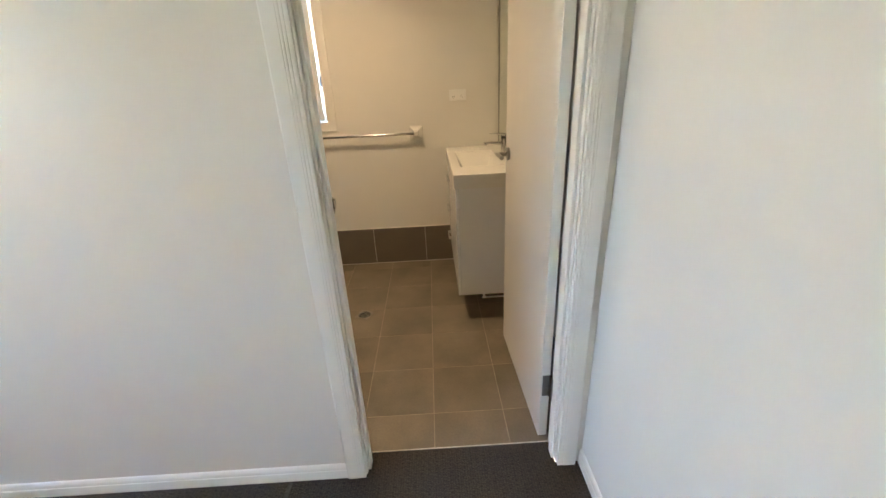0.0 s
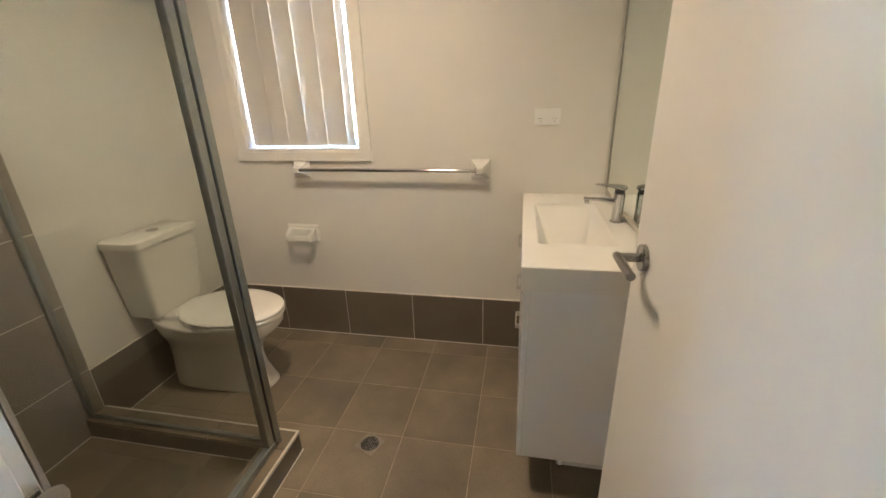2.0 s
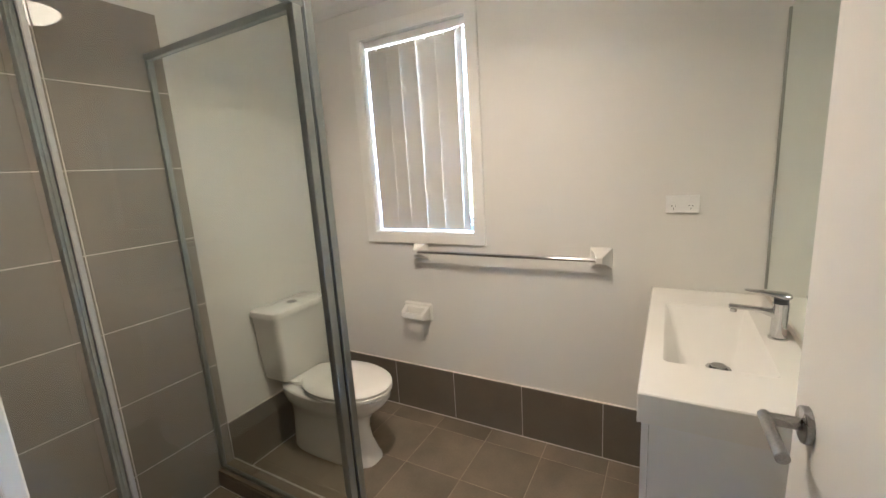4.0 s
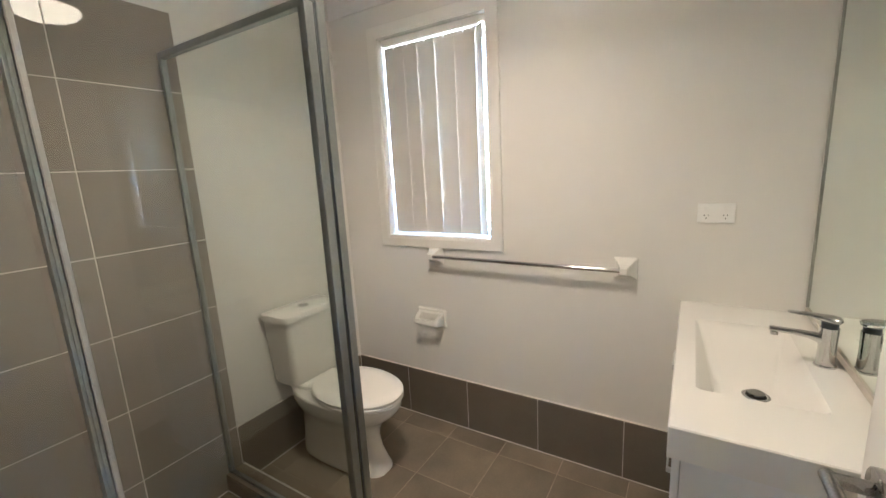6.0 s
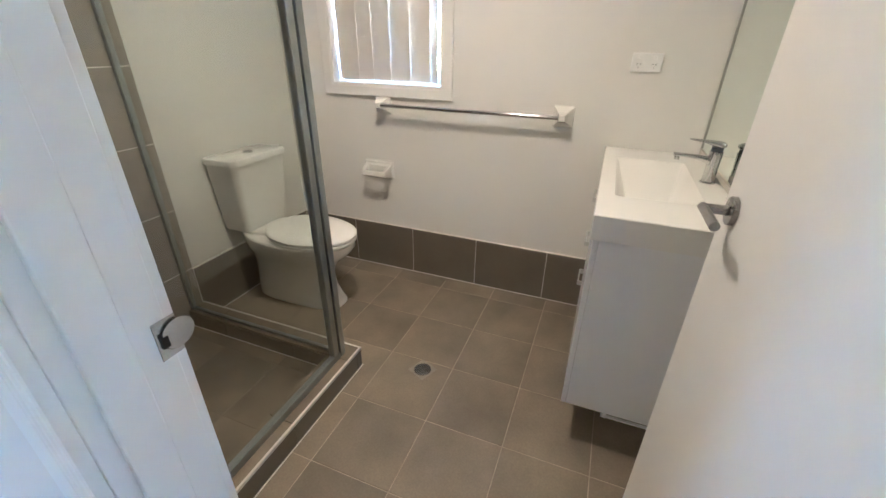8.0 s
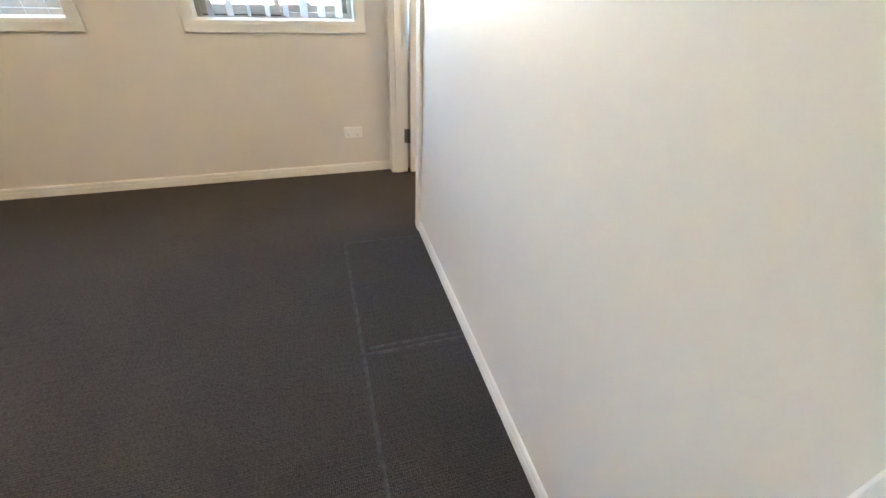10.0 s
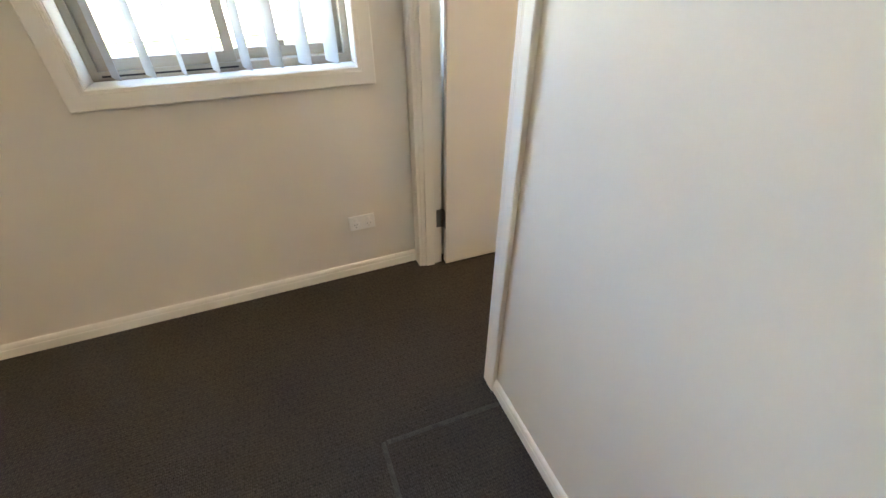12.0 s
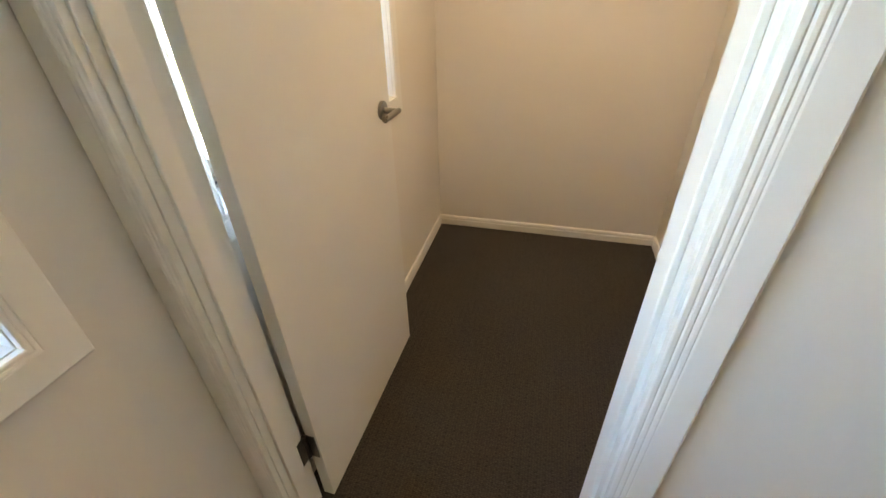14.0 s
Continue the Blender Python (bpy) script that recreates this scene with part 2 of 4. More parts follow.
def box(x0, x1, y0, y1, z0, z1, bevel=0.0, segments=1, into=None):
    bm = into or bmesh.new()
    r = bmesh.ops.create_cube(bm, size=1)
    vs = r["verts"]
    for v in vs:
        v.co = Vector(((x0 + x1) / 2 + v.co.x * (x1 - x0), (y0 + y1) / 2 + v.co.y * (y1 - y0), (z0 + z1) / 2 + v.co.z * (z1 - z0)))
    if bevel:
        es = list({e for v in vs for e in v.link_edges})
        bmesh.ops.bevel(bm, geom=es, offset=bevel, segments=segments, affect="EDGES", profile=0.6)
    return bm


def tube(a, b, r1, r2=None, n=24, into=None, caps=True):
    bm = into or bmesh.new()
    a, b = Vector(a), Vector(b)
    r = bmesh.ops.create_cone(bm, cap_ends=caps, segments=n, radius1=r1, radius2=r1 if r2 is None else r2, depth=(b - a).length)
    q = (b - a).to_track_quat("Z", "Y").to_matrix().to_4x4()
    bmesh.ops.transform(bm, matrix=Matrix.Translation((a + b) / 2) @ q, verts=r["verts"])
    return bm


def bar(a, b, r, bevel=0.0015, n=24, into=None):
    """A round bar with softened ends."""
    bm = into or bmesh.new()
    a, b = Vector(a), Vector(b)
    h = (b - a).length
    rings = [(0, r - bevel), (bevel, r), (h - bevel, r), (h, r - bevel)]
    return lathe(rings, n, Matrix.Translation(a) @ (b - a).to_track_quat("Z", "Y").to_matrix().to_4x4(), bm)


def lathe(rings, n=32, m=Matrix(), into=None, caps=True):
    """Rings of (height, radius) about the local z."""
    bm = into or bmesh.new()
    rows = []
    for z, r in rings:
        rows.append([bm.verts.new(m @ Vector((r * math.cos(2 * math.pi * i / n), r * math.sin(2 * math.pi * i / n), z))) for i in range(n)])
    for p, q in zip(rows, rows[1:]):
        for i in range(n):
            bm.faces.new((p[i], p[(i + 1) % n], q[(i + 1) % n], q[i]))
    if caps:
        bm.faces.new(rows[0][::-1])
        bm.faces.new(rows[-1])
    return bm


def loft(rows, into=None, caps=True):
    bm = into or bmesh.new()
    rows = [[bm.verts.new(p) for p in row] for row in rows]
    n = len(rows[0])
    for p, q in zip(rows, rows[1:]):
        for i in range(n):
            bm.faces.new((p[i], p[(i + 1) % n], q[(i + 1) % n], q[i]))
    if caps:
        bm.faces.new(rows[0][::-1])
        bm.faces.new(rows[-1])
    return bm


def moulding(profile, a, b, out_a, out_b, normal, into=None):
    """A moulded board from a to b; profile: (across, proud). out_a, out_b: the way 'across' runs at each end, so ends can be mitred."""
    a, b, out_a, out_b, normal = (Vector(v) for v in (a, b, out_a, out_b, normal))
    rows = [[a + u * out_a + v * normal for u, v in profile], [b + u * out_b + v * normal for u, v in profile]]
    return loft(rows, into)


CASING = [(0, 0), (0, 0.0125), (0.0025, 0.0142), (0.0080, 0.0142), (0.0100, 0.0132), (0.0125, 0.0146), (0.0165, 0.0148),
          (0.0188, 0.0136), (0.0215, 0.0152), (0.0250, 0.0154), (0.0268, 0.0146), (0.0290, 0.0156), (0.063, 0.0157), (0.067, 0.0130), (0.067, 0)]
WINDOW_TRIM = [(0, 0), (0, 0.0115), (0.002, 0.0130), (0.0058, 0.0130), (0.0072, 0.0120), (0.0090, 0.0132), (0.0125, 0.0132), (0.0138, 0.0122), (0.0155, 0.0137), (0.0590, 0.0145), (0.0625, 0.0120), (0.0625, 0)]
SKIRTING = [(0, 0), (0, 0.012), (0.038, 0.012), (0.041, 0.0095), (0.046, 0.0105), (0.054, 0.0095), (0.061, 0.006), (0.064, 0.002), (0.064, 0)]
COVE = [(0, 0), (0, 0.006), (0.02, 0.012), (0.045, 0.030), (0.066, 0.055), (0.080, 0.080), (0.085, 0.088), (0.09, 0.09), (0.09, 0)]


def wall(name, axis, p0, p1, u0, u1, z0, z1, holes, mat):
    """A wall slab between p0 and p1 on its axis, with openings (u0, u1, z0, z1) cut through it."""
    us = sorted({u0, u1, *[h[0] for h in holes], *[h[1] for h in holes]})
    zs = sorted({z0, z1, *[h[2] for h in holes], *[h[3] for h in holes]})
    solid = {}
    for i in range(len(us) - 1):
        for j in range(len(zs) - 1):
            cu, cz = (us[i] + us[i + 1]) / 2, (zs[j] + zs[j + 1]) / 2
            solid[i, j] = not any(h[0] < cu < h[1] and h[2] < cz < h[3] for h in holes)
    bm = bmesh.new()

    def put(*ps):
        bm.faces.new([bm.verts.new((p, u, z) if axis == "x" else (u, p, z)) for p, u, z in ps])

    for (i, j), full in solid.items():
        if not full:
            continue
        a, b, c, d = us[i], us[i + 1], zs[j], zs[j + 1]
        put((p0, a, c), (p0, b, c), (p0, b, d), (p0, a, d))
        put((p1, a, c), (p1, a, d), (p1, b, d), (p1, b, c))
        if not solid.get((i - 1, j)):
            put((p0, a, c), (p0, a, d), (p1, a, d), (p1, a, c))
        if not solid.get((i + 1, j)):
            put((p0, b, c), (p1, b, c), (p1, b, d), (p0, b, d))
        if not solid.get((i, j - 1)):
            put((p0, a, c), (p1, a, c), (p1, b, c), (p0, b, c))
        if not solid.get((i, j + 1)):
            put((p0, a, d), (p0, b, d), (p1, b, d), (p1, a, d))
    bmesh.ops.remove_doubles(bm, verts=bm.verts, dist=0.0005)
    return tagged(part(name, bm, mat), kind="structure")


# ---- the plan ----
X_RIGHT, X_BATH, X_ROBE, X_WIN = 0.338, -1.850, -1.925, -3.235
Y_BACK, Y_WALL, Y_ROBE, Y_SOUTH = 1.925, 0.100, 1.86, -3.6
H = 2.4
D1 = (-0.466, 0.241)
D2 = (-3.162, -2.450)
HEAD = 2.050
BW = (-1.508, -0.881, 1.107, 2.148)
ROOM_WINDOWS = [(-2.462, -1.622), (-1.045, -0.205), (0.172, 1.178)]
SILL, TOP = 0.953, 2.12

wall("wall_ensuite", "y", 0.0, Y_WALL, X_WIN, X_RIGHT, 0, H,
     [(D1[0] - 0.02, D1[1] + 0.02, -0.01, HEAD + 0.02), (D2[0] - 0.02, D2[1] + 0.02, -0.01, HEAD + 0.02)], PAINT)
wall("wall_back", "y", Y_BACK, Y_BACK + 0.22, X_BATH, X_RIGHT, 0, H, [(BW[0] - 0.012, BW[1] + 0.012, BW[2] - 0.012, BW[3] + 0.012)], BATH_PAINT)
wall("wall_side", "x", X_RIGHT, X_RIGHT + 0.11, Y_SOUTH, Y_BACK + 0.22, 0, H, [], BATH_PAINT)
wall("wall_partition", "x", X_ROBE, X_BATH, Y_WALL, Y_BACK + 0.22, 0, H, [], BATH_PAINT)
wall("wall_window", "x", X_WIN - 0.22, X_WIN, Y_SOUTH, Y_BACK + 0.22, 0, H, [(a - 0.012, b + 0.012, SILL - 0.012, TOP + 0.012) for a, b in ROOM_WINDOWS], PAINT)
wall("wall_robe", "y", Y_ROBE, Y_BACK + 0.22, X_WIN, X_ROBE, 0, H, [], PAINT)
wall("wall_south", "y", Y_SOUTH - 0.1, Y_SOUTH, X_WIN - 0.22, X_RIGHT + 0.11, 0, H, [], PAINT)
tagged(part("ceiling", box(X_WIN - 0.22, X_RIGHT + 0.11, Y_SOUTH - 0.1, Y_BACK + 0.22, H, H + 0.12), CEILING), kind="structure")

# carpeted floor: bedroom, both thresholds and the robe
bm = box(X_WIN, X_RIGHT, Y_SOUTH, 0.0, -0.1, 0)
box(D1[0], D1[1], 0.0, 0.094, -0.1, 0, into=bm)
box(D2[0], D2[1], 0.0, Y_WALL, -0.1, 0, into=bm)
box(X_WIN, X_ROBE, Y_WALL, Y_ROBE, -0.1, 0, into=bm)
carpet = tagged(part("floor_carpet", bm, CARPET), kind="structure")
# pressed creases in the pile
CREASE = material("carpet_crease_pile", (0.056, 0.051, 0.048), 0.95, spots=0.3, scale=30, fine=0.3, fine_scale=300)
for (ax, ay), (bx, by) in (((-2.340, -0.432), (-0.30, -0.428)), ((-2.335, -0.42), (-2.325, -0.015)), ((-1.556, -0.42), (-1.553, -0.015)), ((-0.758, -0.42), (-0.751, -0.015)), ((-1.586, -0.40), (-1.583, -0.015))):
    d = Vector((bx - ax, by - ay, 0))
    n = Vector((-d.y, d.x, 0)).normalized() * 0.008
    a, b = Vector((ax, ay, 0)), Vector((bx, by, 0))
    bm = loft([[a - n, a + Vector((0, 0, 0.002)), a + n], [b - n, b + Vector((0, 0, 0.002)), b + n]])
    part("crease", bm, CREASE, carpet)

# ---- doorways, skirtings and cornice ----


def doorway(name, x0, x1, back_legs=("left", "right")):
    """Jambs, stops, and the moulded architrave on both faces of the wall."""
    ob = base(name, pose((x0 + x1) / 2, 0, 0), "white-painted timber door frame with beaded architrave", "door frame", kind="structure")
    cx = (x0 + x1) / 2
    a, b = x0 - cx, x1 - cx
    for s, e in ((a - 0.02, a), (b, b + 0.02)):
        part("jamb", box(s, e, -0.001, Y_WALL + 0.001, 0, HEAD, 0.001), TRIM, ob)
    part("head_jamb", box(a - 0.02, b + 0.02, -0.001, Y_WALL + 0.001, HEAD, HEAD + 0.02, 0.001), TRIM, ob)
    part("door_stop", box(a, a + 0.010, 0.018, 0.060, 0, HEAD, 0.0015), TRIM, ob)
    part("door_stop", box(b - 0.010, b, 0.018, 0.060, 0, HEAD, 0.0015), TRIM, ob)
    part("door_stop", box(a + 0.010, b - 0.010, 0.018, 0.060, HEAD - 0.010, HEAD, 0.0015), TRIM, ob)
    for y, n in ((-0.001, -1), (Y_WALL + 0.001, 1)):
        if n < 0 or "left" in back_legs:
            part("architrave", moulding(CASING, (a - 0.005, y, 0), (a - 0.005, y, HEAD + 0.005), (-1, 0, 0), (-1, 0, 1), (0, n, 0)), TRIM, ob)
        part("architrave", moulding(CASING, (b + 0.005, y, 0), (b + 0.005, y, HEAD + 0.005), (1, 0, 0), (1, 0, 1), (0, n, 0)), TRIM, ob)
        part("architrave", moulding(CASING, (a - 0.005, y, HEAD + 0.005), (b + 0.005, y, HEAD + 0.005), (-1, 0, 1), (1, 0, 1), (0, n, 0)), TRIM, ob)
    return ob


frame_1 = doorway("door_frame_1", *D1)
frame_2 = doorway("door_frame_2", *D2, back_legs=("right",))
# latch strike on the ensuite jamb, with its lip
sx = D1[0] - (D1[0] + D1[1]) / 2
strike = part("strike_plate", box(sx, sx + 0.0016, 0.084, 0.1105, 0.996, 1.044, 0.0006), STRIKE, frame_1, "brushed steel strike plate with a rounded lip")
part("strike_lip", lathe([(0, 0.019), (0.0012, 0.0195), (0.0018, 0.0185)], 28, Matrix.Translation((sx + 0.0018, 0.108, 1.020)) @ Matrix.Rotation(radians(96), 4, "Y")), STRIKE, strike)
part("latch_hole", box(sx + 0.0004, sx + 0.0042, 0.088, 0.096, 1.011, 1.029, 0.0005), SLOT, strike)


def skirting(a, b, normal, trim_a=0.0, trim_b=0.0):
    a, b = Vector((*a, 0)), Vector((*b, 0))
    bm = moulding(SKIRTING, a, b, (0, 0, 1), (0, 0, 1), (*normal, 0))
    return tagged(part("baseboard", bm, TRIM), kind="structure")


OUT = 0.072
skirting((D2[1] + OUT, 0), (D1[0] - OUT, 0), (0, -1))
skirting((X_RIGHT, Y_SOUTH), (X_RIGHT, -0.002), (-1, 0))
skirting((X_WIN, Y_SOUTH), (X_WIN, -0.002), (1, 0))
skirting((X_WIN + 0.012, Y_SOUTH), (X_RIGHT - 0.012, Y_SOUTH), (0, 1))
skirting((X_WIN, Y_WALL), (X_WIN, Y_ROBE), (1, 0))
skirting((X_WIN + 0.012, Y_ROBE), (X_ROBE - 0.012, Y_ROBE), (0, -1))
skirting((X_ROBE, Y_WALL), (X_ROBE, Y_ROBE), (-1, 0))
skirting((D2[1] + OUT, Y_WALL), (X_ROBE - 0.012, Y_WALL), (0, 1))
for a, b, oa, ob_, n in (((X_BATH, Y_BACK, H), (X_RIGHT, Y_BACK, H), (1, 0, 0), (-1, 0, 0), (0, -1, 0)),
                         ((X_BATH, Y_WALL, H), (X_RIGHT, Y_WALL, H), (1, 0, 0), (-1, 0, 0), (0, 1, 0)),
                         ((X_BATH, Y_WALL, H), (X_BATH, Y_BACK, H), (0, 1, 0), (0, -1, 0), (1, 0, 0)),
                         ((X_RIGHT, Y_WALL, H), (X_RIGHT, Y_BACK, H), (0, 1, 0), (0, -1, 0), (-1, 0, 0))):
    bm = bmesh.new()
    rows = []
    for p, o in ((a, oa), (b, ob_)):
        p, o, nn = Vector(p), Vector(o), Vector(n)
        rows.append([p + nn * (0.09 - u) + o * (0.09 - u) + Vector((0, 0, -(0.09 - v))) for u, v in ((0, 0.09), (0.0, 0.086), (0.012, 0.080), (0.035, 0.064), (0.058, 0.042), (0.078, 0.014), (0.084, 0.0), (0.09, 0.0), (0.09, 0.09))])
    tagged(part("cornice", loft(rows, bm), CEILING), kind="structure")

# ---- door leaves ----


def lever(side):
    """A round rose, a neck and a straight bar that points back to the hinge; side +1 or -1 is the face it stands on."""
    rose = lathe([(0, 0.0260), (0.001, 0.0275), (0.009, 0.0275), (0.0105, 0.0260)], 40, Matrix.Rotation(radians(-90 * side), 4, "X"))
    neck = bar((0, 0.010 * side, 0), (0, 0.052 * side, 0), 0.0095)
    grip = bar((0.011, 0.052 * side, 0), (-0.099, 0.052 * side, 0), 0.0088)
    return rose, neck, grip


def door_leaf(name, m, w, face, label, handle_z):
    """The visible face lies in the local x-z plane; face: the side it looks to; the leaf's thickness lies behind."""
    ob = base(name, m, label, "door", kind="structure")
    part("leaf", box(0, w, -0.035 if face > 0 else 0, 0 if face > 0 else 0.035, 0.012, 2.040, 0.0015), DOOR_PAINT, ob, "flat white-painted door leaf")
    for side in (face, -face):
        y = 0 if side == face else -0.035 * face
        h = part("door_handle", lever(side)[0], STEEL, ob, "brushed steel lever handle on a round rose")
        h.matrix_basis = pose(w - 0.068, y, handle_z)
        part("neck", lever(side)[1], STEEL, h)
        part("grip", lever(side)[2], STEEL, h)
    part("latch_plate", box(w - 0.0002, w + 0.0012, -0.0175 * face - 0.0125, -0.0175 * face + 0.0125, 0.992, 1.048, 0.0004), STEEL, ob)
    for z in (0.265, 1.80):
        y = -0.036 * face
        hinge = part("hinge", bar((-0.007, y, z - 0.048), (-0.007, y, z + 0.048), 0.0068, n=18), HINGE_STEEL, ob, "dark steel butt hinge", smooth=True)
        part("hinge_leaf", box(-0.0022, -0.0002, min(-0.006 * face, -0.034 * face), max(-0.006 * face, -0.034 * face), z - 0.048, z + 0.048, 0.0004), HINGE_STEEL, hinge)
        part("hinge_leaf", box(-0.036, -0.012, y - 0.0010, y + 0.0010, z - 0.048, z + 0.048, 0.0004), HINGE_STEEL, hinge)
    return ob


door_leaf("door_1", pose(0.2035, 0.116, 0, 0, 0, 91.5), 0.700, 1, "flat white hinged door standing open into the bathroom", 1.031)
door_leaf("door_2", pose(-3.123, 0.1100, 0, 0, 0, 88.6), 0.700, -1, "flat white hinged door standing open into the walk-in robe", 1.014)

# ---- windows and blinds ----


def window_unit(name, m, w, h, label, frame_mat=None):
    """Local x runs along the wall, y outwards through it, z up from the sill."""
    ob = base(name, m, label, "window", kind="structure")
    alu = frame_mat or WINDOW_ALU
    for z0, z1, nm in ((-0.012, 0, "window_sill"), (h, h + 0.012, "head_lining")):
        part(nm, box(-0.012, w + 0.012, -0.001, 0.12, z0, z1, 0.0008), TRIM, ob)
    for x0, x1 in ((-0.012, 0), (w, w + 0.012)):
        part("side_lining", box(x0, x1, -0.001, 0.12, 0, h, 0.0008), TRIM, ob)
    c = [(-0.002, 0, -0.002), (w + 0.002, 0, -0.002), (w + 0.002, 0, h + 0.002), (-0.002, 0, h + 0.002)]
    o = [(-1, 0, -1), (1, 0, -1), (1, 0, 1), (-1, 0, 1)]
    for i in range(4):
        a, b = Vector(c[i]), Vector(c[(i + 1) % 4])
        a.y = b.y = -0.001
        part("architrave", moulding(WINDOW_TRIM, a, b, o[i], o[(i + 1) % 4], (0, -1, 0)), TRIM, ob)
    f0, f1 = 0.085, 0.165
    frame_ob = part("window_frame", box(0, w, f0, f1, 0, 0.028, 0.001), alu, ob, "powder-coated aluminium window frame")
    part("frame_head", box(0, w, f0, f1, h - 0.028, h, 0.001), alu, frame_ob)
    part("frame_side", box(0, 0.024, f0, f1, 0.028, h - 0.028, 0.001), alu, frame_ob)
    part("frame_side", box(w - 0.024, w, f0, f1, 0.028, h - 0.028, 0.001), alu, frame_ob)
    if not frame_mat:
        part("track_slot", box(0.03, w / 2 + 0.02, f0 - 0.0006, f0 + 0.004, 0.010, 0.016), SLOT, frame_ob)
    for x0, x1, y in ((0.024, w / 2 + 0.018, 0.095), (w / 2 - 0.018, w - 0.024, 0.130)):
        sash = part("sash", box(x0, x1, y, y + 0.025, 0.028, 0.064, 0.001), alu, ob, "sliding aluminium window sash")
        part("sash_rail", box(x0, x1, y, y + 0.025, h - 0.062, h - 0.028, 0.001), alu, sash)
        part("sash_stile", box(x0, x0 + 0.034, y, y + 0.025, 0.064, h - 0.062, 0.001), alu, sash)
        part("sash_stile", box(x1 - 0.034, x1, y, y + 0.025, 0.064, h - 0.062, 0.001), alu, sash)
        pane = part("pane", box(x0 + 0.034, x1 - 0.034, y + 0.010, y + 0.014, 0.064, h - 0.062), PANE, sash)
        pane.visible_shadow = False
    if frame_mat:
        part("latch", box(w - 0.030, w - 0.014, 0.060, 0.085, 0.230, 0.300, 0.005, 2), SEAL, ob, "small black window latch")
    else:
        part("latch", box(w * 0.68, w * 0.68 + 0.040, 0.118, 0.130, 0.064, 0.084, 0.003), alu, ob)
    return ob


def blind(m, w, h, count, angle, cloth, label, slat_width, jitter, drop_gap=0.012, margin=0.03, shift=0.0, spots=(), top_gap=0.050):
    """A vertical blind: head rail, carriers, hanging slats with weighted hems."""
    ob = base("vertical_blind", m, label, "window blind")
    part("head_rail", box(0.006, w - 0.006, 0.018, 0.056, h - 0.036, h - 0.002, 0.003), TRIM, ob)
    rng = random.Random(int(w * 1000) + count)
    pitch = (w - 2 * margin) / count
    for i in range(count):
        x = spots[i] if spots else shift + margin + pitch * (i + 0.5)
        ang = radians(angle[i] if isinstance(angle, (list, tuple)) else angle + rng.uniform(-jitter, jitter))
        n, zs = 7, [drop_gap, drop_gap + 0.03, 0.12, 0.35, h * 0.6, h - top_gap]
        bm = bmesh.new()
        sway = rng.uniform(-0.06, 0.06)
        rows = []
        for z in zs:
            twist = ang + sway * max(0, 1 - z / 0.4)
            row = []
            for side in (1, -1):
                for k in range(n):
                    s = (k / (n - 1) - 0.5) * (1 if side == 1 else -1)
                    bow = 0.002 * (1 - (2 * s) ** 2)
                    px, py = s * slat_width, bow + side * 0.0004
                    row.append((x + px * math.cos(twist) - py * math.sin(twist), 0.040 + px * math.sin(twist) + py * math.cos(twist), z))
            rows.append(row)
        slat = part("slat", loft(rows, bm), cloth, ob, smooth=True)
        part("carrier", box(x - 0.004, x + 0.004, 0.036, 0.044, h - 0.052, h - 0.034, 0.001), PLASTIC, slat)
    return ob


bw, bh = BW[1] - BW[0], BW[3] - BW[2]
# frame takes the white trim colour to stand in for daylight on it
window_unit("window_1", pose(BW[0], Y_BACK, BW[2]), bw, bh, "small bathroom window with timber trim, its frame whitened to look daylit", TRIM)
blind(pose(BW[0], Y_BACK - 0.003, BW[2]), bw, bh, 6, (-2, -4, -5, -4, -3, -36), BLIND, "beige fabric vertical blind hanging closed in the bathroom window", 0.127, 3, 0.013, 0.017, 0, (0.072, 0.159, 0.266, 0.379, 0.490, 0.558), 0.041)
rh = TOP - SILL
for i, (a, b) in enumerate(ROOM_WINDOWS):
    rw = b - a
    window_unit("window_%d" % (i + 2), pose(X_WIN, a, SILL, 0, 0, 90), rw, rh, "beige aluminium sliding window with white timber trim")
    blind(pose(X_WIN, a, SILL, 0, 0, 90), rw, rh, 8 if i < 2 else 10, 113 if i < 2 else 35, SHEER, "white fabric vertical blind with its slats turned open" if i < 2 else "white fabric vertical blind with half-turned slats", 0.089, 6)

# ---- power points ----


def power_point(m, label, seed=0):
    """A double socket: plate, rockers, and the pin slots."""
    ob = base("power_point", m, label, "power outlet", "wall power points")
    part("plate", box(-0.059, 0.059, -0.010, 0, -0.036, 0.036, 0.003, 2), PLASTIC, ob)
    for s in (-1, 1):
        part("rocker", box(s * 0.030 - 0.007, s * 0.030 + 0.007, -0.0135, -0.009, 0.012, 0.026, 0.0012), PLASTIC, ob)
        socket = part("socket", lathe([(0, 0.0175), (0.0008, 0.017)], 28, Matrix.Translation((s * 0.030, -0.0100, -0.010)) @ Matrix.Rotation(radians(90), 4, "X")), PLASTIC, ob)
        bm = bmesh.new()
        for dx, dz, a in ((-0.006, 0.003, 28), (0.006, 0.003, -28), (0, -0.009, 0)):
            k = bmesh.ops.create_cube(bm, size=1)
            bmesh.ops.transform(bm, matrix=Matrix.Translation((s * 0.030 + dx, -0.0112, -0.010 + dz)) @ Matrix.Rotation(radians(a), 4, "Y") @ Matrix.Diagonal((0.0018, 0.0012, 0.0065, 1)), verts=k["verts"])
        part("pin_slots", bm, SLOT, socket)
    return ob


power_point(pose(0.042, Y_BACK, 1.243), "white double power point on the plaster wall above the towel rail")
power_point(pose(X_WIN, -0.265, 0.288, 0, 0, 90), "white double power point low on the wall below the window")

